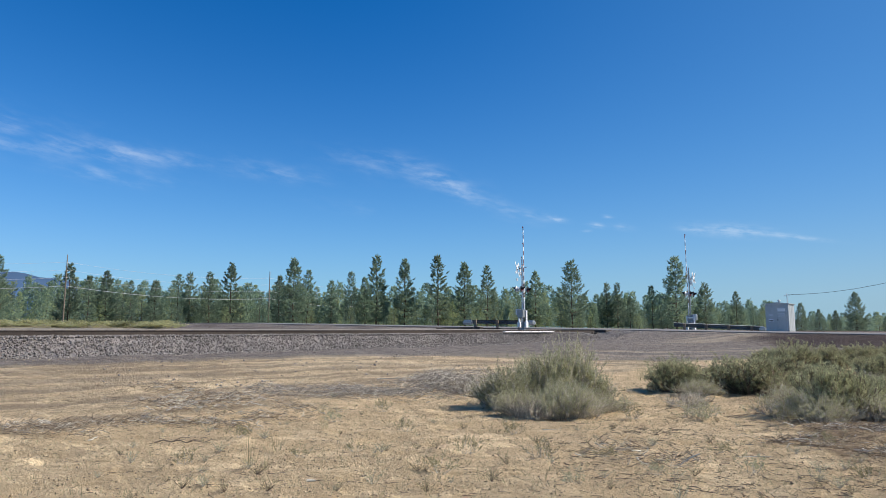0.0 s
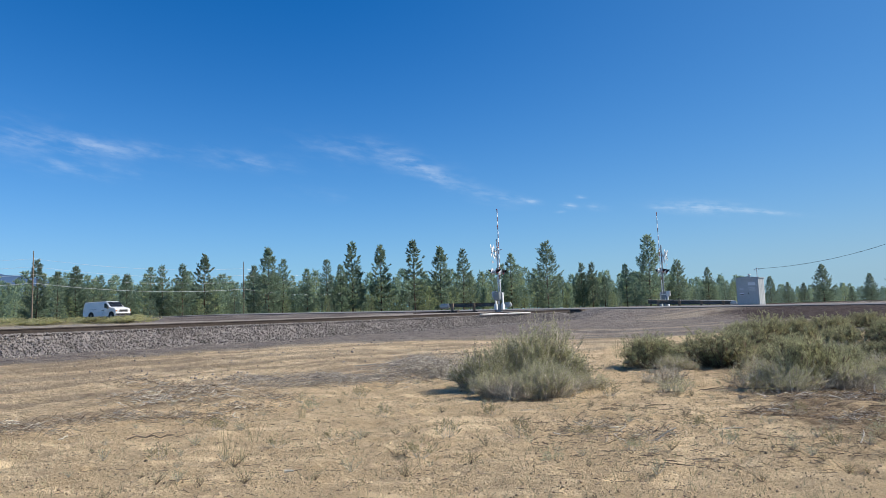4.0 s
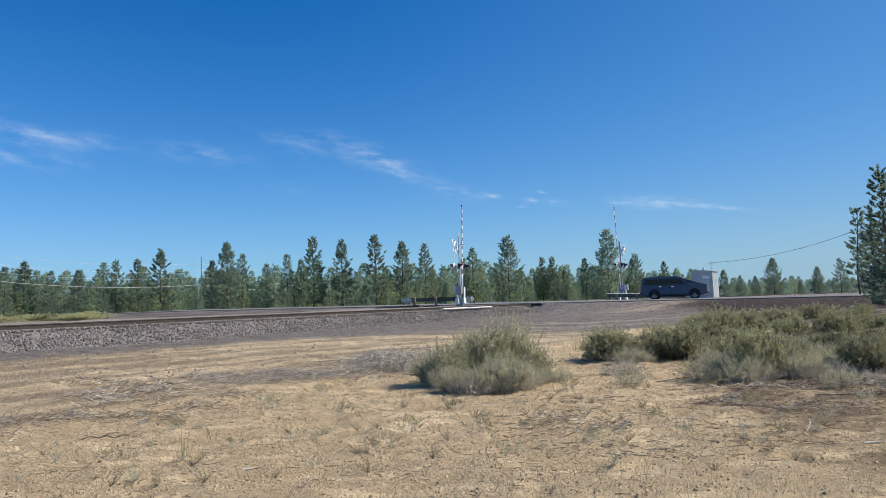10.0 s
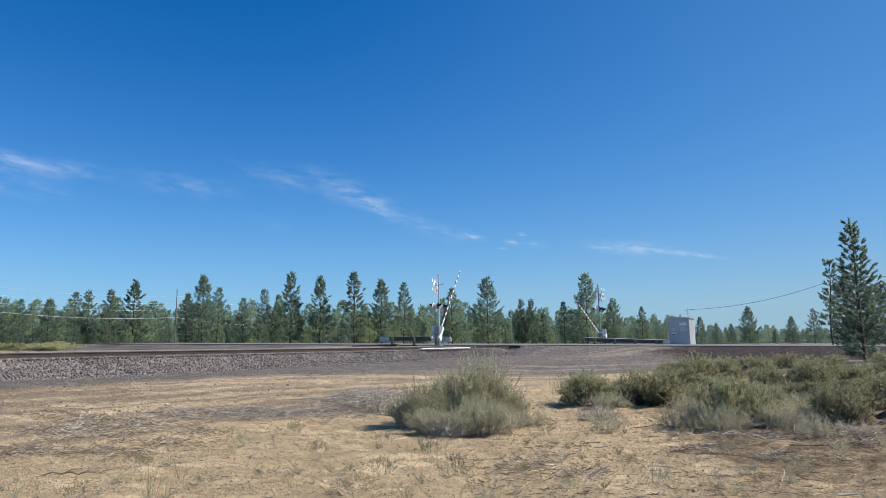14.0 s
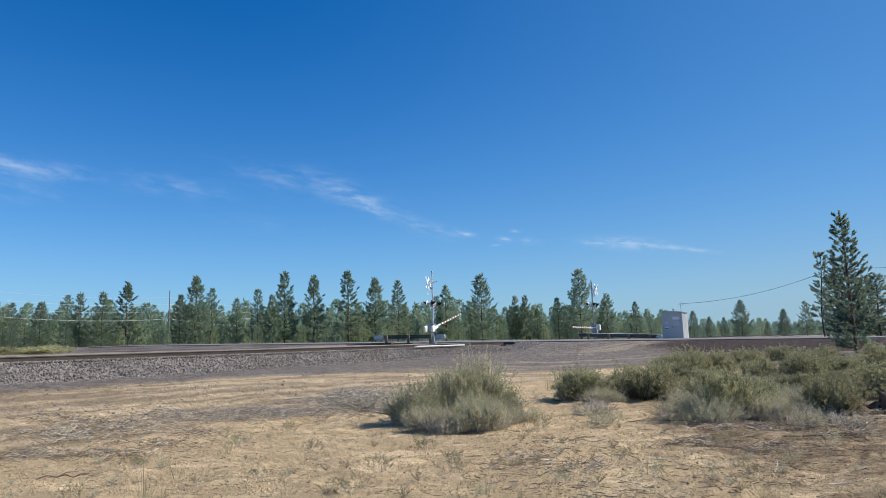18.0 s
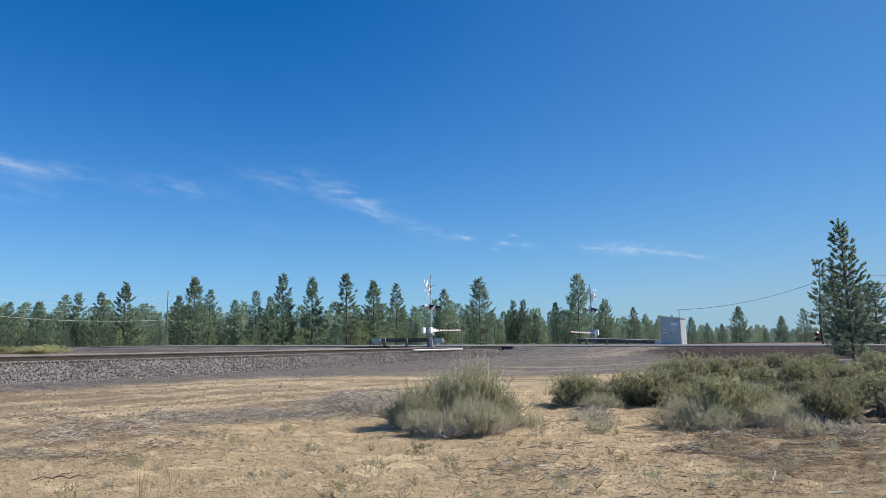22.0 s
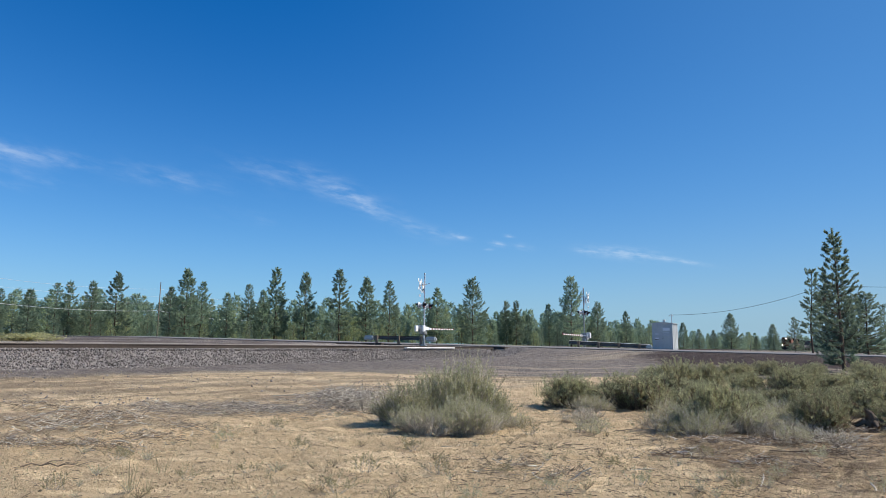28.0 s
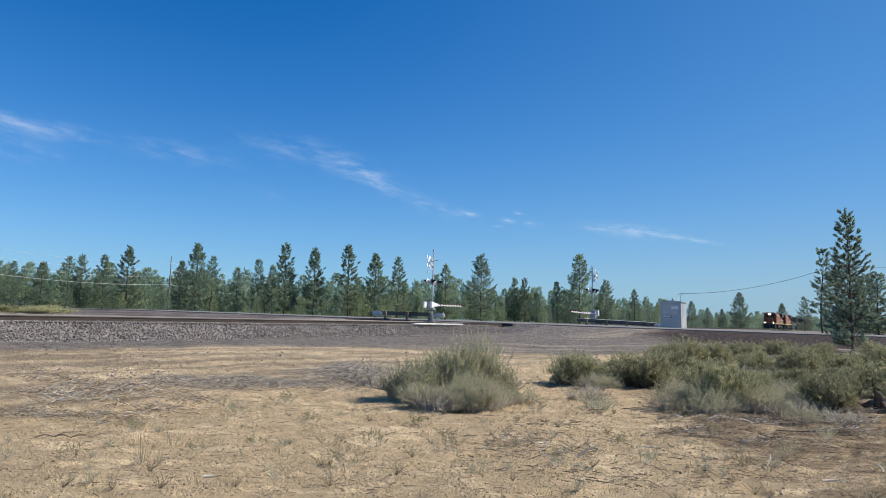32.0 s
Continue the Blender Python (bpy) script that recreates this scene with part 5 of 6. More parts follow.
def crossing_gate(at, turn, mast_height, arm_length, pivot, label, lights, buck, steel):
    """Mast with crossbuck, flashing lights and gate machine. Local +y: across the road, +x: along it."""
    gate = thing("crossing_gate", label, "crossing gate", at, turn, "crossing gates")
    mast = rod((0, 0, 0.1), (0, 0, mast_height), 0.054, 0.054, 16)
    rod((0, 0, mast_height), (0, 0, mast_height + 0.05), 0.066, 0.03, 16, mast)
    part("mast", mast, steel, gate, "grey steel mast")
    base = rod((0, 0, 0.0), (0, 0, 0.6), 0.12, 0.075, 14)
    box((0.42, 0.42, 0.10), (0, 0, 0.05), bevel=0.02, bm=base)
    for dx in (-0.16, 0.16):
        for dy in (-0.16, 0.16):
            rod((dx, dy, 0.1), (dx, dy, 0.16), 0.022, None, 6, base)
    part("base", base, DULL_STEEL, gate, "flared cast metal mast base")
    part("bell", rod((0.0, 0.0, mast_height + 0.05), (0, 0, mast_height + 0.16), 0.07, 0.03, 14), DULL_STEEL, gate, "grey warning bell on the mast top")
    top = mast_height - 0.85
    crossbuck(gate, -0.40, -0.02, top + 0.1, buck, -1)
    crossbuck(gate, -0.18, 0.10, top - 0.12, buck, 1)
    part("sign_bracket", rod((-0.45, 0, top), (0.45, 0, top + 0.16), 0.025, None, 8), GALV, gate)
    sign = part("track_sign", box((0.015, 0.36, 0.2), (-0.40, 0, top - 0.78), bevel=0.004), GALV, gate, "small white plate with plain bars")
    part("dark_bar", box((0.006, 0.26, 0.06), (-0.412, 0, top - 0.78)), BLACK_PAINT, sign)
    arm_z = lights
    arm = rod((0, -0.72, arm_z), (0, 0.72, arm_z), 0.035, None, 10)
    box((0.2, 0.22, 0.26), (0, 0, arm_z), bevel=0.02, bm=arm)
    part("light_crossarm", arm, GALV, gate)
    for y in (-0.66, 0.66):
        for facing in (-1, 1):
            lamp_unit(gate, facing * 0.20, y, arm_z + 0.02, facing)
    # gate machine on the mast
    body = box((0.46, 0.52, 0.62), (0.0, -0.30, pivot - 0.08), bevel=0.04, segments=2)
    box((0.5, 0.12, 0.7), (0.0, -0.03, pivot - 0.1), bevel=0.02, bm=body)
    machine = part("gate_machine", body, DULL_STEEL, gate, "grey gate machine housing")
    part("machine_door", box((0.02, 0.42, 0.5), (-0.245, -0.32, pivot - 0.08), bevel=0.008), GALV, machine)
    part("latch", box((0.02, 0.04, 0.10), (-0.262, -0.15, pivot - 0.08), bevel=0.005), BLACK_PAINT, machine)
    box_ = box((0.34, 0.24, 0.46), (-0.36, 0.0, pivot + 0.05), bevel=0.02)
    part("junction_box", box_, GALV, gate, "light grey junction box")
    part("conduit", rod((-0.10, 0.05, 0.12), (-0.10, 0.05, pivot - 0.3), 0.03, None, 8), GALV, gate)
    # the arm: stands along +z in its own space, hinge at the origin
    beam = part("gate_arm", box((0.06, 0.16, 0.9), (0.12, 0, 0.45), bevel=0.01), GALV, gate, "red and white striped gate arm")
    n = 18
    step = (arm_length - 0.9) / n
    for k in range(n):
        wide = 0.135 - 0.045 * k / n
        z0 = 0.9 + k * step
        part("arm_stripe", box((0.035, wide, step - 0.002), (0.12, 0, z0 + step / 2), bevel=0.004), RED_PAINT if k % 2 else WHITE_PAINT, beam)
    for z in (arm_length * 0.55, arm_length * 0.8, arm_length - 0.05):
        part("arm_light", rod((0.12, -0.085, z - 0.05), (0.12, -0.085, z + 0.05), 0.045, 0.045, 10), LENS_RED, beam, "small red arm light")
    weights = bmesh.new()
    for x in (-0.30, 0.30):
        box((0.07, 0.24, 1.25), (x, -0.02, -0.45), bevel=0.01, bm=weights)
        box((0.15, 0.46, 0.46), (x, -0.02, -0.92), bevel=0.03, bm=weights)
    rod((-0.33, 0, 0), (0.33, 0, 0), 0.05, None, 10, weights)
    part("counterweight", weights, WHITE_PAINT, beam, "pale counterweight on a lever")
    beam.matrix_basis = pose(0, 0.06, pivot)
    return gate, beam


def flat_place(x, y):
    return x, y, land_at(x, y)


GATE_1, ARM_1 = crossing_gate((-0.74, 51.0, land_at(-0.74, 51.0) - 0.02), -20.5, 5.55, 6.75, 1.32,
                              "railway crossing gate with flashing lights and crossbuck beside the track", 3.1, 7, GALV)
GATE_2, ARM_2 = crossing_gate((13.45, 58.4, land_at(13.45, 58.4) - 0.02), 154.5, 5.35, 7.2, 1.2,
                              "railway crossing gate with crossbuck behind a guardrail", 3.2, -3, DULL_STEEL)


def guardrail(a, b, posts, top, label, terminals, face, droop=0.0, steel=None):
    """W-beam on posts between two plan points; face: side (+1, -1) on which the beam hangs."""
    a, b = Vector(a), Vector(b)
    d = (b - a).normalized()
    n = Vector((-d.y, d.x)) * face
    length = (b - a).length
    turn = math.degrees(math.atan2(d.y, d.x)) - 90
    za, zb = land_at(a.x, a.y), land_at(b.x, b.y)
    rail = thing("guardrail", label, "guardrail", (a.x, a.y, za), turn, "guardrails at the crossing")
    wave = [(0.0, -0.155), (0.02, -0.14), (0.075, -0.10), (0.08, -0.06), (0.02, -0.02), (0.02, 0.02), (0.08, 0.06), (0.075, 0.10), (0.02, 0.14), (0.0, 0.155)]
    side = -face
    outline = [(x * side, z) for x, z in wave] + [((x - 0.012) * side, z) for x, z in reversed(wave)]
    slope = zb - za - droop
    beam = profile_along(outline, [(0, 0, top - 0.155, 1), (length, 0, top - 0.155 + slope, 1)])
    part("beam", beam, steel or GUARD, rail, "dull steel W-shaped beam")
    for k in range(posts):
        y = length * (k + 0.5) / posts
        z = slope * y / length
        part("post", box((0.15, 0.2, top + 0.35), (-side * 0.16, y, z + top / 2 - 0.17), bevel=0.012), POST_WOOD, rail, "dark weathered timber post")
        part("block", box((0.12, 0.15, 0.34), (-side * 0.06, y, z + top - 0.155), bevel=0.01), POST_WOOD, rail)
    if steel:
        lip = profile_along([(-0.05, -0.012), (0.05, -0.012), (0.05, 0.006), (0.0, 0.02), (-0.05, 0.006)], [(0, 0, top + 0.01, 1), (length, 0, top + 0.01 + slope, 1)])
        # near-white colour paints the sun along the beam's rolled top edge
        part("top_edge", lip, WHITE_TIMBER, rail, "rolled top edge coloured near-white for the sun on it")
    for y in terminals:
        z = slope * y / length
        end = box((0.36, 0.9 if top > 0.7 else 0.55, 0.40), (side * 0.04, y, z + top - 0.2), bevel=0.10, segments=3)
        part("end_terminal", end, METAL_HUT, rail, "pale rounded end terminal")
    return rail


guardrail((-5.5, 54.3), (-0.05, 52.4), 3, 0.72, "short steel guardrail with pale rounded ends before the gate", (0.2, 5.6), 1)
guardrail((11.9, 57.7), (18.3, 55.35), 4, 0.68, "low steel guardrail along the road shoulder", (6.75,), 1, 0.2, GUARD)


def build_slabs():
    """Old timbers and plates left lying between the rails and the guardrail."""
    for x, y, long, wide, high, turn in ((-5.6, 50.4, 2.4, 0.5, 0.10, -16), (-4.7, 50.6, 1.9, 0.4, 0.15, -28), (-3.2, 51.0, 1.5, 0.3, 0.10, 12), (-6.6, 50.0, 1.5, 0.35, 0.08, 5)):
        ob = thing("old_timber", "dark old crossing timber lying flat beside the track", "timber", (x, y, max(land_at(x, y), float(rail_z(0)) - 0.32)), turn, "old timbers by the track")
        part("timber", box((long, wide, high), (0, 0, high / 2), bevel=0.02), TIE, ob)


build_slabs()


def build_bungalow():
    az_d = spot(20.1, 63.2)
    z = land_at(*az_d)
    w, depth, h = 1.84, 1.95, 2.36
    b = thing("signal_bungalow", "grey sheet-metal signal equipment hut beside the road", "equipment hut", (az_d[0], az_d[1], z), TRACK_TURN)
    # origin at the near right corner; front along -x, depth along +y
    part("plinth", box((w + 0.1, depth + 0.1, 0.2), (-w / 2, depth / 2, 0.04), bevel=0.02), ASPHALT, b, "concrete plinth")
    hut = part("body", box((w, depth, h), (-w / 2, depth / 2, h / 2 + 0.12), bevel=0.015), METAL_HUT, b)
    for k in range(1, 4):
        part("side_seam", box((0.012, 0.03, h - 0.1), (0.006, depth * k / 4, h / 2 + 0.12), bevel=0.003), METAL_HUT, hut)
    roof = bmesh.new()
    ridge = [(-w - 0.10, 0.0), (0.10, 0.0), (0.10, 0.05), (-w / 2, 0.17), (-w - 0.10, 0.05)]
    profile_along(ridge, [(-0.10, 0, h + 0.12, 1), (depth + 0.10, 0, h + 0.12, 1)], roof)
    part("roof", roof, METAL_HUT, b, "low-pitched sheet metal roof")
    vent = rod((-w * 0.45, 0.5, h + 0.2), (-w * 0.45, 0.5, h + 0.45), 0.09, None, 14)
    rod((-w * 0.45, 0.5, h + 0.43), (-w * 0.45, 0.5, h + 0.52), 0.17, 0.06, 14, vent)
    part("roof_vent", vent, METAL_HUT, b, "round capped roof vent")
    door = part("door", box((0.80, 0.035, 2.0), (-0.55, -0.012, 1.16), bevel=0.008), METAL_HUT, b)
    part("handle", box((0.04, 0.05, 0.16), (-0.86, -0.05, 1.15), bevel=0.01), BLACK_PAINT, door, "dark door handle")
    for zz in (0.45, 1.85):
        part("hinge", rod((-0.13, -0.035, zz - 0.07), (-0.13, -0.035, zz + 0.07), 0.016, None, 8), GALV, door)
    notice = part("notice", box((0.62, 0.01, 0.26), (-0.55, -0.034, 1.98), bevel=0.003), WHITE_PAINT, door, "pale notice plate")
    louvre = part("louvre", box((0.55, 0.02, 0.34), (-0.55, -0.034, 1.52), bevel=0.004), GALV, door, "ventilation louvre")
    for k in range(5):
        part("slat", box((0.5, 0.03, 0.02), (-0.55, -0.045, 1.40 + 0.06 * k), (35, 0, 0)), METAL_HUT, louvre)
    sign = part("number_plate", box((0.36, 0.012, 0.22), (-1.42, -0.008, 1.10), bevel=0.003), WHITE_PAINT, b, "small white plate with a dark bar")
    part("dark_bar", box((0.30, 0.008, 0.08), (-1.42, -0.016, 1.06)), BLACK_PAINT, sign)
    part("warning_sign", box((0.34, 0.012, 0.16), (-1.42, -0.008, 1.55), bevel=0.003), GALV, b)
    mast = rod((-0.12, 0.3, h), (-0.12, 0.3, h + 1.02), 0.03, None, 10)
    rod((-0.12, 0.3, h + 0.95), (-0.36, 0.3, h + 0.82), 0.02, None, 8, mast)
    rod((-0.12, 0.3, h + 0.95), (0.12, 0.3, h + 0.80), 0.02, None, 8, mast)
    part("service_mast", mast, GALV, b, "grey conduit mast for the power line")
    return az_d[0], az_d[1], z


HUT = build_bungalow()


# ---- poles and wires
def utility_pole(x, y, height, label, arms=()):
    z = land_at(x, y)
    pole = thing("utility_pole", label, "utility pole", (x, y, z - 0.05), 0, "utility poles")
    part("shaft", rod((0, 0, 0), (0, 0, height), 0.095, 0.06, 10), POST_WOOD, pole)
    for h in arms:
        part("insulator", rod((0, 0.12, h), (0, 0.12, h + 0.2), 0.05, 0.03, 8), WHITE_PAINT, pole)
        part("bracket", rod((0, 0, h - 0.1), (0, 0.14, h), 0.025, None, 6), GALV, pole)
    return x, y, z


def wire(a, b, sag, radius, material_, label, name="power_line"):
    t = np.linspace(0, 1, 25)[:, None]
    pts = np.array(a) * (1 - t) + np.array(b) * t
    pts[:, 2] -= sag * 4 * t[:, 0] * (1 - t[:, 0])
    ob = new(name, mesh_of(name, *tubes([(pts, np.full(25, radius))], 5), material_))
    return tagged(ob, label, "cable", "overhead wires")


def build_lines():
    wooden = "slim wooden utility pole at the forest edge"
    posts = [spot(-58, 118), spot(-37.9, 105), spot(-22.7, 110), spot(-13.5, 128)]
    heights = (9.6, 9.9, 8.9, 8.7)
    feet = [utility_pole(*p, h, wooden, (h - 1.2, h - 2.3, h - 3.35)) for p, h in zip(posts, heights)]
    for lower, r in ((1.1, 0.012), (2.2, 0.012), (3.25, 0.012), (4.45, 0.024)):
        for i in range(3):
            (x0, y0, z0), (x1, y1, z1) = feet[i], feet[i + 1]
            wire((x0, y0 + 0.12, z0 + heights[i] - lower), (x1, y1 + 0.12, z1 + heights[i + 1] - lower), 0.75, r, WIRE,
                 "thin sunlit overhead wire along the forest")
    px, py = spot(31.2, 64.5)
    base = utility_pole(px, py, 6.1, "wooden utility pole standing behind pines", (5.8,))
    top = (px, py, base[2] + 5.9)
    a = radians(TRACK_TURN)
    mx, my = -0.12, 0.3
    hut = (HUT[0] + mx * math.cos(a) - my * math.sin(a), HUT[1] + mx * math.sin(a) + my * math.cos(a), HUT[2] + 3.28)
    wire(hut, top, 0.62, 0.015, CABLE, "dark service cable from the hut to a pole")
    wire(top, (*spot(52, 70), 8.0), 0.8, 0.015, CABLE, "dark overhead cable by the road")


build_lines()


def build_marker():
    x, y = spot(35.0, 60)
    post = thing("marker_post", "thin pale marker post beyond the road", "post", (x, y, land_at(x, y) - 0.05))
    part("shaft", rod((0, 0, 0), (0, 0, 1.85), 0.034, 0.03, 10), WHITE_TIMBER, post)
    part("cap", rod((0, 0, 1.84), (0, 0, 1.88), 0.038, 0.03, 10), GALV, post)


build_marker()


def build_hills():
    """Wooded ridge far beyond the forest, its blue haze painted into the colour."""
    rng = np.random.default_rng(2)
    verts, faces = [], []
    n = 90
    for i in range(n):
        az = -75 + 75 * i / (n - 1)
        peak = 4.1 * math.exp(-((az + 43) / 12) ** 2) + 0.5 * math.exp(-((az + 30) / 10) ** 2) + 0.08 * math.sin(az * 2.1) + rng.normal(0, 0.02)
        peak *= 1 - float(smooth(az, -33.5, -29.0))
        for d, k in ((2400, 0.0), (2900, 0.55), (3300, 1.0), (3700, 0.0)):
            x, y = spot(az, d)
            verts.append((x, y, -30 + (30 + 1.6 + 3300 * math.tan(radians(max(0.2, peak)))) * k))
    for i in range(n - 1):
        for k in range(3):
            faces.append((i * 4 + k, i * 4 + 4 + k, i * 4 + 5 + k, i * 4 + 1 + k))
    tagged(new("backdrop_hills", mesh_of("backdrop_hills", verts, faces, HILL, True)), "wooded ridge far beyond the forest, coloured blue for haze", "hills", kind="structure")


build_hills()

# ---- vehicles (local: +x ahead, z from the ground)
VAN_WHITE = material("van_white", ((0.70, 0.71, 0.72), (0.80, 0.80, 0.80)), 0.32, grain=3, bump=0.01, spec=0.5)
SUV_BLUE = material("suv_paint", ((0.055, 0.062, 0.092), (0.070, 0.079, 0.115)), 0.3, 0.1, grain=3, bump=0.01, spec=0.6)
GLASS = material("dark_glass", ((0.012, 0.015, 0.018), (0.018, 0.022, 0.026)), 0.15, grain=2, bump=0.0, spec=0.25)
TYRE = material("tyre", ((0.015, 0.015, 0.016), (0.03, 0.03, 0.03)), 0.85, grain=20)
RIM = material("rim", ((0.22, 0.22, 0.225), (0.33, 0.33, 0.335)), 0.5, 0.4, grain=8)
TRIM = material("dark_trim", ((0.02, 0.02, 0.02), (0.045, 0.045, 0.045)), 0.6)
CHROME = material("chrome", ((0.6, 0.6, 0.62), (0.75, 0.75, 0.77)), 0.2, 1.0, bump=0.0)
HEADLIGHT = material("headlight", ((0.55, 0.55, 0.53), (0.75, 0.75, 0.72)), 0.12, grain=3, bump=0.0, spec=0.7)
AMBER = material("amber_lens", ((0.55, 0.18, 0.02), (0.65, 0.22, 0.03)), 0.25, bump=0.0)
TAIL_RED = material("tail_lens", ((0.30, 0.012, 0.01), (0.40, 0.02, 0.015)), 0.25, bump=0.0)


def shell(outline, width, belt, tuck, nose=0.0):
    """A closed body from a side outline (x, z): rounded across, narrower above the belt line."""
    bm = bmesh.new()
    rows = []
    top = max(z for _, z in outline)
    for k in (-1.0, -0.93, 0.0, 0.93, 1.0):
        row = []
        for x, z in outline:
            half = width / 2 - (tuck * max(0, z - belt) / (top - belt) if z > belt else 0.0)
            pull = 0.955 if abs(k) == 1 else 1.0
            cx, cz = 0.0, 0.9
            row.append(bm.verts.new((x * (0.985 if abs(k) == 1 else 1) - (nose * abs(k) ** 2 if x > 2.5 else 0), half * k, cz + (z - cz) * pull)))
        rows.append(row)
    n = len(outline)
    for r0, r1 in zip(rows, rows[1:]):
        for i in range(n):
            bm.faces.new((r0[i], r0[(i + 1) % n], r1[(i + 1) % n], r1[i]))
    bm.faces.new(rows[0][::-1])
    bm.faces.new(rows[-1])
    bmesh.ops.triangulate(bm, faces=[f for f in bm.faces if len(f.verts) > 4])
    bmesh.ops.recalc_face_normals(bm, faces=bm.faces[:])
    return bm


def plate(points, y, thick, bm=None):
    """A flat panel on a car's side: outline (x, z) at y."""
    out = bm or bmesh.new()
    sgn = 1 if y > 0 else -1
    a = [out.verts.new((x, y, z)) for x, z in points]
    b = [out.verts.new((x, y + sgn * thick, z)) for x, z in points]
    n = len(points)
    out.faces.new(a)
    out.faces.new(b[::-1])
    for i in range(n):
        out.faces.new((a[i], a[(i + 1) % n], b[(i + 1) % n], b[i]))
    bmesh.ops.recalc_face_normals(out, faces=out.faces[:])
    return out


def arch(x, r, z, y):
    """Flat black plate painting the shaded well over a wheel, on the body's side."""
    pts = [(x + r * math.cos(radians(a)), z + r * math.sin(radians(a))) for a in range(-10, 191, 10)]
    return plate(pts, y, 0.006)


def wheel(parent, x, y, r, width=0.24, rim=None):
    """Tyre and rim, keyed by their own turn."""
    bm = bmesh.new()
    ring = [(-0.5, 0.72), (-0.5, 0.94), (-0.38, 1.0), (0.38, 1.0), (0.5, 0.94), (0.5, 0.72)]
    sides, rows = 28, []
    for i in range(sides):
        a = 6.28318 * i / sides
        rows.append([bm.verts.new((r * k * math.cos(a), width * w, r * k * math.sin(a))) for w, k in ring])
    for i in range(sides):
        r0, r1 = rows[i], rows[(i + 1) % sides]
        for k in range(5):
            bm.faces.new((r0[k], r0[k + 1], r1[k + 1], r1[k]))
    bmesh.ops.recalc_face_normals(bm, faces=bm.faces[:])
    w = part("wheel", bm, TYRE, parent, "black tyre on a metal rim")
    w.matrix_basis = pose(x, y, r)
    hub = disc(r * 0.70, width * 0.7, (0, 0, 0), "Y", 24)
    disc(r * 0.2, width * 0.95, (0, 0, 0), "Y", 12, hub)
    for k in range(6):
        a = k * 1.0472
        rod((0, 0, 0), (r * 0.6 * math.cos(a), 0, r * 0.6 * math.sin(a)), width * 0.40, width * 0.36, 6, hub)
    part("rim", hub, rim or RIM, w)
    return w


def build_van():
    van = thing("cargo_van", "white windowless cargo van driving along the road", "van")
    line = [(-2.90, 0.42), (-2.93, 0.60), (-2.91, 1.30), (-2.86, 1.95), (-2.74, 2.06), (-1.0, 2.10), (0.92, 2.09), (1.12, 2.03), (1.80, 1.42), (2.60, 1.28),
            (2.82, 1.19), (2.93, 0.98), (2.92, 0.45), (2.45, 0.32), (-2.6, 0.34)]
    part("body", shell(line, 2.0, 1.15, 0.16, 0.06), VAN_WHITE, van)
    for s in (-1, 1):
        door = part("front_door", plate([(0.72, 0.48), (1.74, 0.48), (1.80, 1.22), (0.72, 1.22)], s * 1.002, 0.012), VAN_WHITE, van)
        part("handle", plate([(0.78, 1.02), (0.92, 1.02), (0.92, 1.10), (0.78, 1.10)], s * 1.014, 0.02), TRIM, door, "black door handle")
        part("seam", plate([(0.68, 0.48), (0.70, 0.48), (0.70, 1.2), (0.68, 1.2)], s * 0.992, 0.02), TRIM, van)
        win = plate([(0.86, 1.34), (1.64, 1.34), (1.58, 1.46), (1.14, 1.86), (0.86, 1.86)], s * 0.955, 0.03)
        part("side_window", win, GLASS, van, "dark cab side window")
        part("mirror", box((0.16, 0.22, 0.26), (1.60, s * 1.12, 1.36), bevel=0.04, segments=2), TRIM, van, "black wing mirror")
        for x in (2.12, -1.42):
            part("wheel_arch", arch(x, 0.50, 0.40, s * 1.0), BLACK_PAINT, van, "black plate painted as a shaded wheel well")
        part("side_strip", plate([(-1.8, 1.16), (-0.5, 1.16), (-0.5, 1.20), (-1.8, 1.20)], s * 1.0, 0.012), RIM, van, "grey side rail")
        part("door_handle", plate([(0.48, 1.02), (0.60, 1.02), (0.60, 1.10), (0.48, 1.10)], s * 1.0, 0.02), TRIM, van)
        part("headlight", box((0.06, 0.34, 0.2), (2.90, s * 0.70, 0.98), bevel=0.02), HEADLIGHT, van)
        part("turn_signal", box((0.06, 0.16, 0.2), (2.87, s * 0.90, 0.98), bevel=0.02), AMBER, van, "amber turn signal")
        part("tail_light", box((0.05, 0.14, 0.42), (-2.91, s * 0.9, 0.95), bevel=0.02), TAIL_RED, van)
        part("rocker", plate([(-0.9, 0.30), (1.5, 0.30), (1.5, 0.40), (-0.9, 0.40)], s * 0.93, 0.04), TRIM, van)
    shield = box((0.84, 1.60, 0.02), (1.475, 0, 1.74), (0, 41.9, 0), 0.006)
    part("windscreen", shield, GLASS, van, "dark windscreen")
    part("grille", box((0.05, 1.1, 0.28), (2.91, 0, 0.96), bevel=0.02), TRIM, van, "dark radiator grille")
    part("front_bumper", box((0.16, 1.94, 0.2), (2.97, 0, 0.55), bevel=0.04, segments=2), TRIM, van)
    part("rear_bumper", box((0.16, 1.9, 0.16), (-2.98, 0, 0.5), bevel=0.03), CHROME, van)
    part("underbody", box((4.6, 1.5, 0.14), (0, 0, 0.33), bevel=0.03), BLACK_PAINT, van)
    wheels = [wheel(van, x, s * 0.92, 0.43) for x in (2.12, -1.42) for s in (-1, 1)]
    return van, wheels


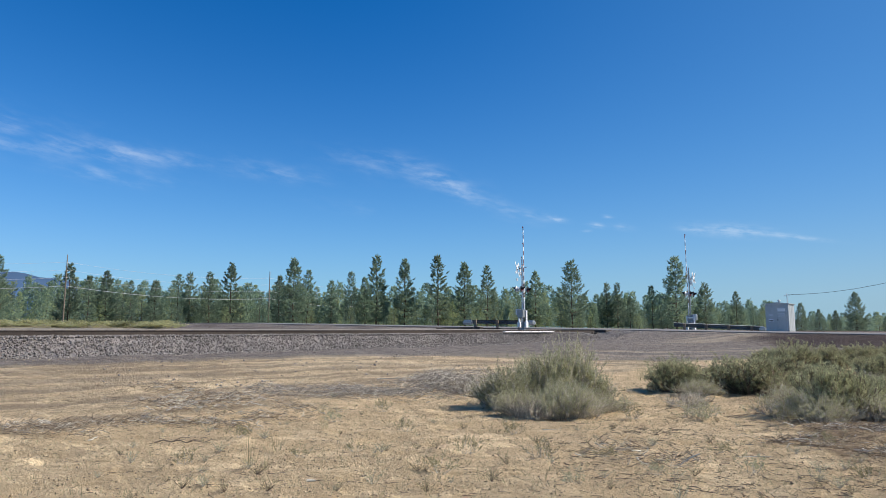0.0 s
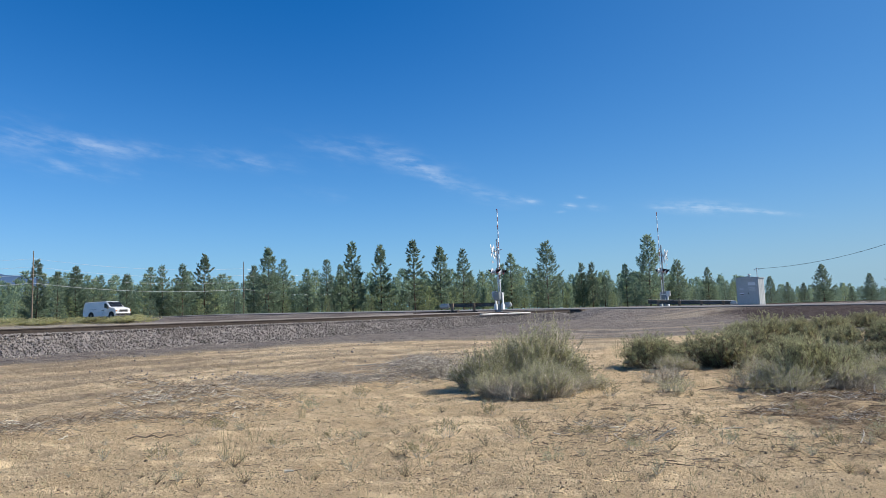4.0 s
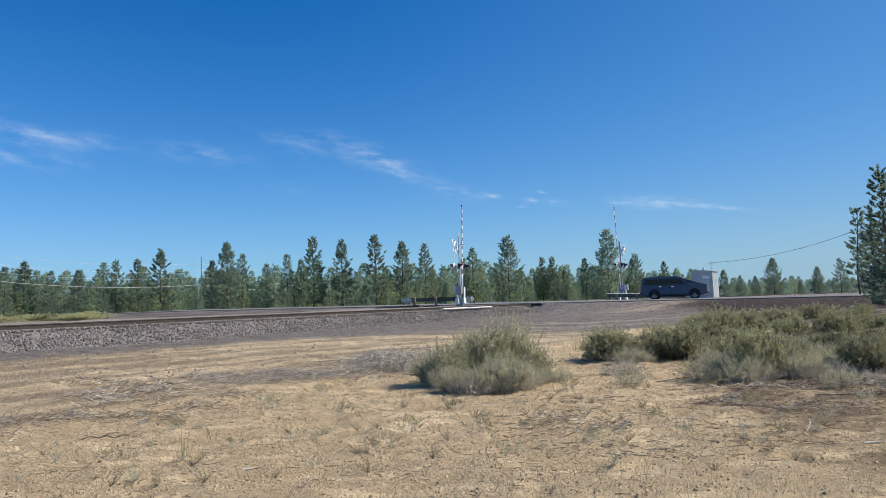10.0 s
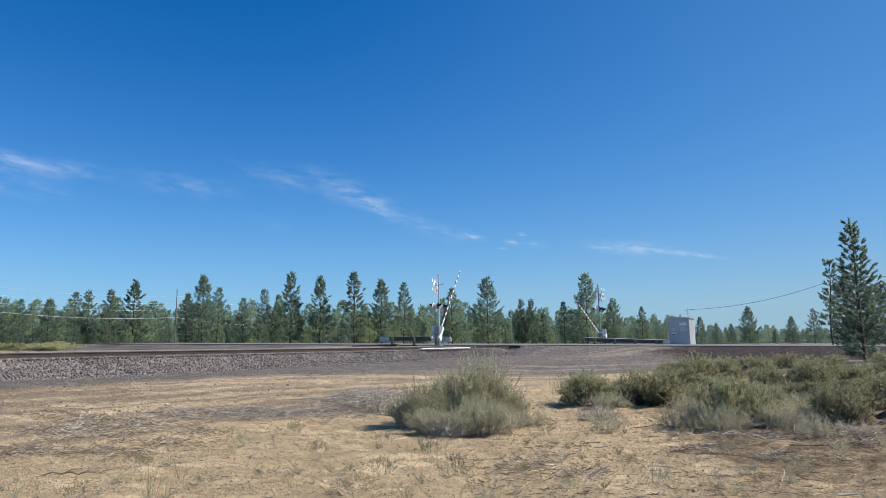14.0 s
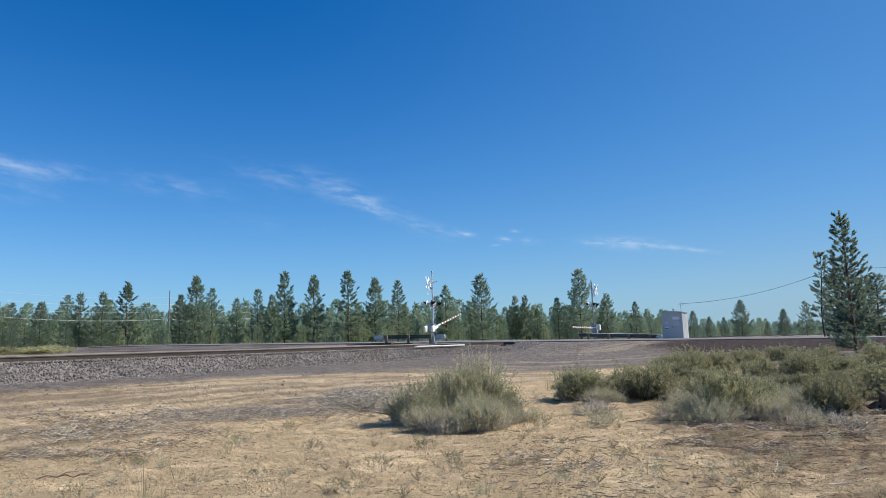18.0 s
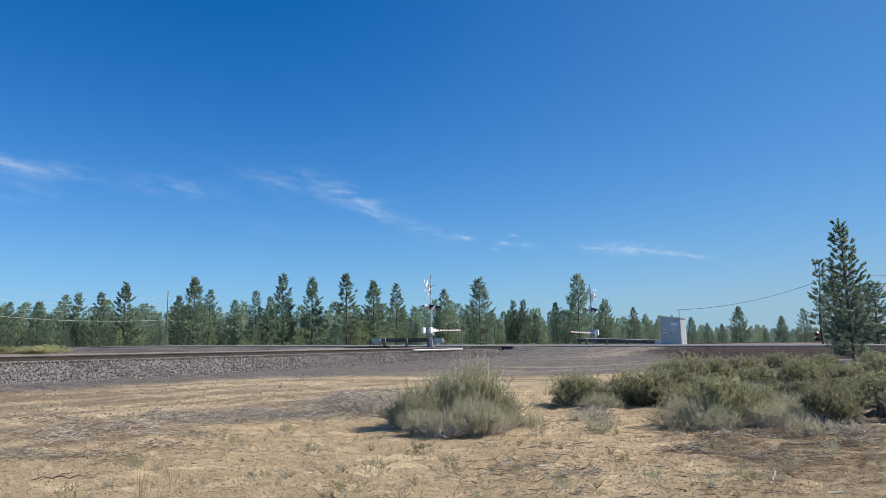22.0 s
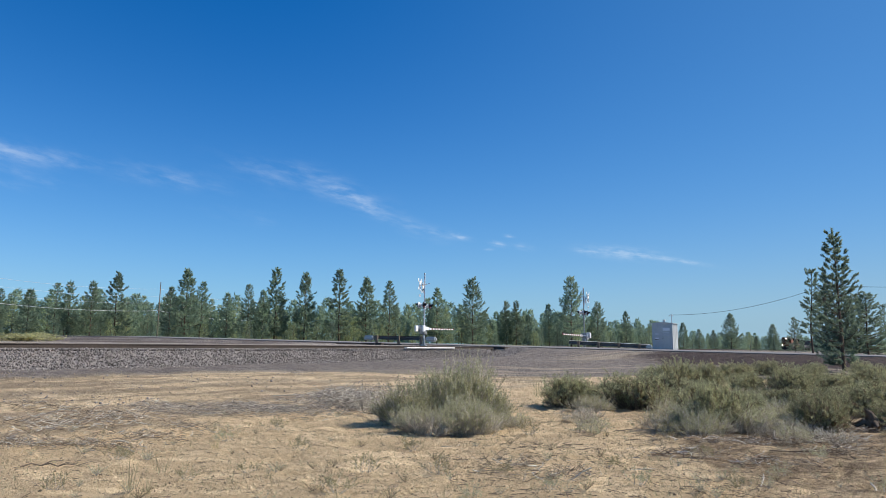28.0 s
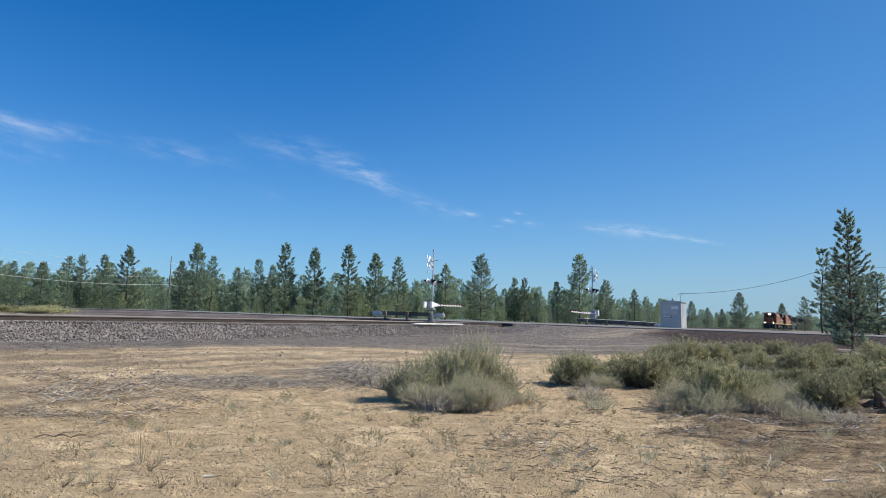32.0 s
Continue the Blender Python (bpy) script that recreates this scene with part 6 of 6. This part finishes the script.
def build_suv():
    suv = thing("suv", "dark blue sport utility vehicle driving along the road", "car")
    line = [(-2.52, 0.45), (-2.56, 0.72), (-2.54, 1.12), (-2.40, 1.66), (-2.25, 1.78), (-1.0, 1.84), (0.3, 1.81), (0.58, 1.72), (1.16, 1.28), (2.14, 1.21),
            (2.46, 1.11), (2.56, 0.82), (2.54, 0.42), (2.1, 0.30), (-2.2, 0.32)]
    part("body", shell(line, 1.96, 1.08, 0.20, 0.10), SUV_BLUE, suv)
    for s in (-1, 1):
        for x0, x1, x2, x3, name in ((-2.28, -1.22, -1.22, -2.16, "quarter_window"), (-1.16, -0.30, -0.30, -1.16, "rear_window"), (-0.24, 0.90, 0.42, -0.24, "front_window")):
            part(name, plate([(x0, 1.20), (x1, 1.20), (x2, 1.62), (x3, 1.62)], s * 0.895, 0.035), GLASS, suv, "dark tinted side window")
        for x in (-0.27, -1.19):
            part("door_seam", plate([(x - 0.008, 0.42), (x + 0.008, 0.42), (x + 0.008, 1.12), (x - 0.008, 1.12)], s * 0.975, 0.012), TRIM, suv)
            part("handle", plate([(x + 0.08, 1.0), (x + 0.26, 1.0), (x + 0.26, 1.05), (x + 0.08, 1.05)], s * 0.978, 0.025), CHROME, suv)
        for x in (1.52, -1.50):
            part("wheel_arch", arch(x, 0.44, 0.40, s * 0.98), BLACK_PAINT, suv, "black plate painted as a shaded wheel well")
        part("mirror", box((0.16, 0.2, 0.17), (0.82, s * 1.05, 1.22), bevel=0.05, segments=2), SUV_BLUE, suv)
        part("headlight", box((0.22, 0.42, 0.16), (2.40, s * 0.70, 0.98), bevel=0.04, segments=2), HEADLIGHT, suv)
        part("tail_light", box((0.1, 0.16, 0.42), (-2.46, s * 0.84, 1.02), bevel=0.03), TAIL_RED, suv)
        part("roof_rail", rod((-1.9, s * 0.66, 1.80), (0.2, s * 0.66, 1.82), 0.022, None, 8), TRIM, suv)
        part("sill", plate([(-1.0, 0.30), (1.0, 0.30), (1.0, 0.42), (-1.0, 0.42)], s * 0.94, 0.045), TRIM, suv)
    shield = box((0.70, 1.5, 0.02), (0.88, 0, 1.51), (0, 37.2, 0), 0.006)
    part("windscreen", shield, GLASS, suv, "dark windscreen")
    part("back_window", box((0.02, 1.4, 0.46), (-2.42, 0, 1.38), (0, 21, 0), 0.006), GLASS, suv)
    part("grille", box((0.06, 0.95, 0.22), (2.53, 0, 0.88), bevel=0.02), CHROME, suv, "chrome grille")
    part("front_bumper", box((0.14, 1.82, 0.24), (2.46, 0, 0.50), bevel=0.06, segments=2), TRIM, suv)
    part("rear_bumper", box((0.14, 1.82, 0.24), (-2.52, 0, 0.56), bevel=0.06, segments=2), TRIM, suv)
    part("underbody", box((4.2, 1.5, 0.12), (0, 0, 0.32), bevel=0.03), BLACK_PAINT, suv)
    wheels = [wheel(suv, x, s * 0.90, 0.385) for x in (1.52, -1.50) for s in (-1, 1)]
    return suv, wheels


VAN, VAN_WHEELS = build_van()
SUV, SUV_WHEELS = build_suv()
SHRINK = Matrix.Scale(0.935, 4)
for piece in SUV.children_recursive:
    piece.data.transform(SHRINK)
    piece.matrix_basis = Matrix.Translation(piece.matrix_basis.translation * 0.935)

# ---- the train (local: +x ahead, z from the rail's head)
ORANGE = material("loco_orange", ((0.27, 0.095, 0.045), (0.40, 0.15, 0.075)), 0.5, grain=2, big=0.4, bump=0.02)
# darker copy of the orange: shade painted onto the nose and cab
ORANGE_SHADED = material("loco_shaded_orange", ((0.07, 0.032, 0.022), (0.15, 0.055, 0.03)), 0.65, grain=2, big=0.4, bump=0.02)
LOCO_BLACK = material("loco_black", ((0.02, 0.02, 0.02), (0.055, 0.05, 0.045)), 0.6, grain=4)
LOCO_YELLOW = material("loco_stripe", ((0.60, 0.42, 0.05), (0.70, 0.50, 0.08)), 0.5)
CAR_GREY = material("car_grey", ((0.07, 0.065, 0.062), (0.13, 0.12, 0.115)), 0.7, grain=3, each=0.2)
CAR_BROWN = material("car_brown", ((0.12, 0.055, 0.035), (0.2, 0.09, 0.06)), 0.7, grain=3)
LAMP_ON = material("lit_headlamp", ((0.9, 0.88, 0.8), (1.0, 0.97, 0.9)), 0.3, bump=0.0, glow=((1.0, 0.86, 0.62), 35.0))


def truck(parent, x):
    t = part("truck", box((4.2, 0.3, 0.42), (0, -0.98, 0.62), bevel=0.06, bm=box((4.2, 0.3, 0.42), (0, 0.98, 0.62), bevel=0.06)), LOCO_BLACK, parent, "three-axle truck frame")
    t.matrix_basis = pose(x, 0, 0)
    for dx in (-1.75, 0.0, 1.75):
        bm = disc(0.53, 0.13, (0, -0.75, 0), "Y", 24)
        disc(0.53, 0.13, (0, 0.75, 0), "Y", 24, bm)
        disc(0.09, 1.5, (0, 0, 0), "Y", 10, bm)
        w = part("wheelset", bm, LOCO_BLACK, t)
        w.matrix_basis = pose(dx, 0, 0.53)
    return t


def locomotive(label, lit=True):
    """Six-axle road diesel: x = 0 at the front coupler, body behind."""
    lamp, state = (LAMP_ON, "lit white") if lit else (HEADLIGHT, "unlit pale")
    loco = thing("diesel_locomotive", label, "locomotive", group="locomotives")
    part("frame", box((21.6, 3.0, 0.34), (-11.2, 0, 1.42), bevel=0.04), LOCO_BLACK, loco, "black frame and walkway")
    part("fuel_tank", box((5.6, 2.7, 0.85), (-11.0, 0, 0.85), bevel=0.18, segments=2), LOCO_BLACK, loco)
    part("pilot", box((0.25, 2.9, 1.0), (-0.45, 0, 0.75), bevel=0.06), LOCO_BLACK, loco, "black pilot plate")
    nose = bmesh.new()
    profile_along([(-0.85, 1.55), (0.85, 1.55), (0.85, 2.75), (0.55, 3.0), (-0.55, 3.0), (-0.85, 2.75)], [(-2.6, 0, 0, 1.0), (-1.0, 0, 0.02, 0.97)], nose)
    bmesh.ops.rotate(nose, cent=(0, 0, 0), matrix=Matrix.Rotation(radians(-90), 3, "Z"), verts=nose.verts)
    part("nose", nose, ORANGE_SHADED, loco, "orange short nose, darkened for shade")
    cab = bmesh.new()
    profile_along([(-1.5, 1.55), (1.5, 1.55), (1.5, 4.05), (1.1, 4.55), (-1.1, 4.55), (-1.5, 4.05)], [(-4.9, 0, 0, 1.0), (-2.55, 0, 0, 1.0)], cab)
    bmesh.ops.rotate(cab, cent=(0, 0, 0), matrix=Matrix.Rotation(radians(-90), 3, "Z"), verts=cab.verts)
    cabin = part("cab", cab, ORANGE_SHADED, loco, "orange crew cab darkened for shade, with a black roof")
    part("cab_roof", box((2.4, 2.2, 0.06), (-3.72, 0, 4.58), bevel=0.02), LOCO_BLACK, cabin)
    for y in (-0.72, 0.72):
        part("windscreen", box((0.04, 0.8, 0.62), (-2.53, y, 3.72), bevel=0.01), GLASS, cabin)
    for y in (-1.51, 1.51):
        part("side_window", box((1.2, 0.03, 0.6), (-3.75, y, 3.65), bevel=0.01), GLASS, cabin)
    hood = bmesh.new()
    profile_along([(-0.95, 1.55), (0.95, 1.55), (0.95, 3.9), (0.7, 4.35), (-0.7, 4.35), (-0.95, 3.9)], [(-17.2, 0, 0, 1.0), (-4.9, 0, 0, 1.0)], hood)
    bmesh.ops.rotate(hood, cent=(0, 0, 0), matrix=Matrix.Rotation(radians(-90), 3, "Z"), verts=hood.verts)
    body = part("hood", hood, ORANGE, loco, "long orange engine hood")
    part("hood_top", box((12.0, 1.3, 0.08), (-11.0, 0, 4.38), bevel=0.02), LOCO_BLACK, body)
    for x in (-6.4, -8.6, -10.8, -13.0, -15.2):
        for y in (-0.965, 0.965):
            part("hood_door", box((1.9, 0.03, 1.5), (x, y, 2.7), bevel=0.01), ORANGE, body)
    part("exhaust", box((1.4, 0.6, 0.35), (-9.5, 0, 4.55), bevel=0.05), LOCO_BLACK, body)
    rad = part("radiator", box((4.2, 2.9, 1.1), (-19.2, 0, 4.0), bevel=0.08), LOCO_BLACK, loco, "wide black radiator section")
    part("rear_hood", box((4.2, 2.0, 2.0), (-19.2, 0, 2.5), bevel=0.05), ORANGE, loco)
    for y in (-1.47, 1.47):
        part("side_stripe", box((21.0, 0.03, 0.14), (-11.2, y * 1.025, 1.52)), LOCO_YELLOW, loco, "yellow frame stripe")
        rail_ = rod((-5.2, y, 2.55), (-21.4, y, 2.55), 0.02, None, 6)
        for k in range(9):
            rod((-5.4 - 2 * k, y, 1.6), (-5.4 - 2 * k, y, 2.55), 0.018, None, 6, rail_)
        part("handrail", rail_, WHITE_PAINT, loco, "white handrail")
        part("step_well", box((0.7, 0.3, 1.0), (-0.95, y * 0.9, 0.95), bevel=0.03), LOCO_BLACK, loco)
    for x in (-4.0, -18.4):
        truck(loco, x)
    lamps = [part("headlamp", disc(0.09, 0.06, (-2.5, y, 4.2), "X", 16), lamp, loco, state + " headlamp") for y in (-0.14, 0.14)]
    for y in (-1.05, 1.05):
        part("ditch_light", disc(0.10, 0.06, (-0.5, y, 1.75), "X", 16), lamp, loco, state + " ditch light")
    part("coupler", box((0.7, 0.3, 0.3), (-0.15, 0, 0.85), bevel=0.06), LOCO_BLACK, loco)
    return loco


def freight_car(label, kind, material_):
    car = thing("freight_car", label, "freight car", group="freight cars")
    part("deck", box((17.2, 2.8, 0.34), (-9.0, 0, 1.25), bevel=0.03), LOCO_BLACK, car)
    if kind == "box":
        body = part("body", box((16.6, 2.9, 3.0), (-9.0, 0, 2.95), bevel=0.06), material_, car)
        for k in range(15):
            for y in (-1.47, 1.47):
                part("rib", box((0.1, 0.06, 2.7), (-1.4 - 1.085 * k, y, 2.95)), material_, body)
    else:
        for x in (-0.7, -17.3):
            part("bulkhead", box((0.25, 2.7, 2.9), (x, 0, 2.85), bevel=0.03), material_, car)
        part("load", box((15.0, 2.4, 0.9), (-9.0, 0, 1.9), bevel=0.05), material_, car)
    for x in (-2.6, -15.4):
        bogie = part("bogie", box((2.4, 0.22, 0.3), (x, -0.98, 0.5), bevel=0.05, bm=box((2.4, 0.22, 0.3), (x, 0.98, 0.5), bevel=0.05)), LOCO_BLACK, car)
        for dx in (-0.88, 0.88):
            bm = disc(0.42, 0.13, (x + dx, -0.75, 0.42), "Y", 20)
            disc(0.42, 0.13, (x + dx, 0.75, 0.42), "Y", 20, bm)
            part("wheelset", bm, LOCO_BLACK, bogie)
    return car


TRAIN = [(locomotive("orange and black diesel locomotive with lit lamps leading a train"), 0.0),
         (locomotive("second orange and black diesel locomotive of the train", False), 22.6),
         (freight_car("low grey bulkhead flat car with a load", "flat", CAR_GREY), 45.6), (freight_car("low grey bulkhead flat car with a load", "flat", CAR_GREY), 63.8),
         (freight_car("low grey bulkhead flat car with a load", "flat", CAR_GREY), 82.0), (freight_car("brown ribbed box car in the train", "box", CAR_BROWN), 100.2)]

# ---- motion
def motions():
    """Vehicles along the road, gate arms coming down, the train drawing near."""
    road_turn = -20.49

    def on_road(s):
        p = LANE + ROAD_DIR * s
        return pose(p.x, p.y, float(road_z(s)) + 0.01, 0, math.degrees(math.atan(0.0172)) if s > -32 else 0.0, road_turn)

    for car, speeds in (
            (VAN, ((0, -148.0), (3.5, -63.3), (5.5, -14.6), (6.0, -3.6), (6.5, 7.4), (7.0, 18.4), (7.5, 29.6), (9.0, 63.0), (32, 540.0))),
            (SUV, ((0, -226.0), (7.0, -53.3), (7.5, -41.2), (8.0, -29.0), (8.5, -17.3), (9.0, -5.8), (9.5, 5.2), (10.0, 16.4), (10.5, 27.8), (12.0, 61.0), (32, 505.0)))):
        walk(car, [(t, on_road(s)) for t, s in speeds])
        # the wheels roll while the car goes by
        times, ways = [t for t, _ in speeds], [s for _, s in speeds]
        first, last, radius, wheels = (4.5, 9.0, 0.43, VAN_WHEELS) if car is VAN else (6.0, 12.0, 0.36, SUV_WHEELS)
        for w in wheels:
            hub = w.matrix_basis.translation.copy()
            start = float(np.interp(first, times, ways))
            rolls = [(t, math.degrees((float(np.interp(t, times, ways)) - start) / radius)) for t in np.arange(first, last, 0.022)]
            walk(w, [(0.0, pose(*hub))] + [(float(t), pose(*hub, 0, angle % 360, 0)) for t, angle in rolls] + [(32.0, pose(*hub, 0, rolls[-1][1] % 360, 0))])
    for arm, rows in (
            (ARM_1, ((0, 0), (9.0, 1), (10.0, 6), (11, 18), (12, 27), (13, 35), (14, 43), (14.5, 47), (16.5, 63), (17, 71), (17.5, 77), (18, 79), (19, 82), (20, 86.5), (21, 88.5), (32, 89))),
            (ARM_2, ((0, 2), (9.5, 2), (10.2, 8), (11, 27), (12, 45), (13, 63), (14, 72), (14.5, 75.5), (16.5, 83), (17, 86), (17.5, 88), (18, 90), (32, 90)))):
        hinge = arm.matrix_basis.translation.copy()
        walk(arm, [(t, pose(*hinge, -angle, 0, 0)) for t, angle in rows])
    turn = math.degrees(math.atan2(TRACK_DIR.y, TRACK_DIR.x)) + 180

    def on_track(a):
        x, y = along(a)
        return pose(x, y, float(rail_z(a)), 0, 0, turn)

    for car, back in TRAIN:
        walk(car, [(t, on_track(a + back)) for t, a in ((0, 705.0), (20, 360.0), (24, 290.0), (28, 219.0), (30, 184.5), (32, 151.0))])


motions()
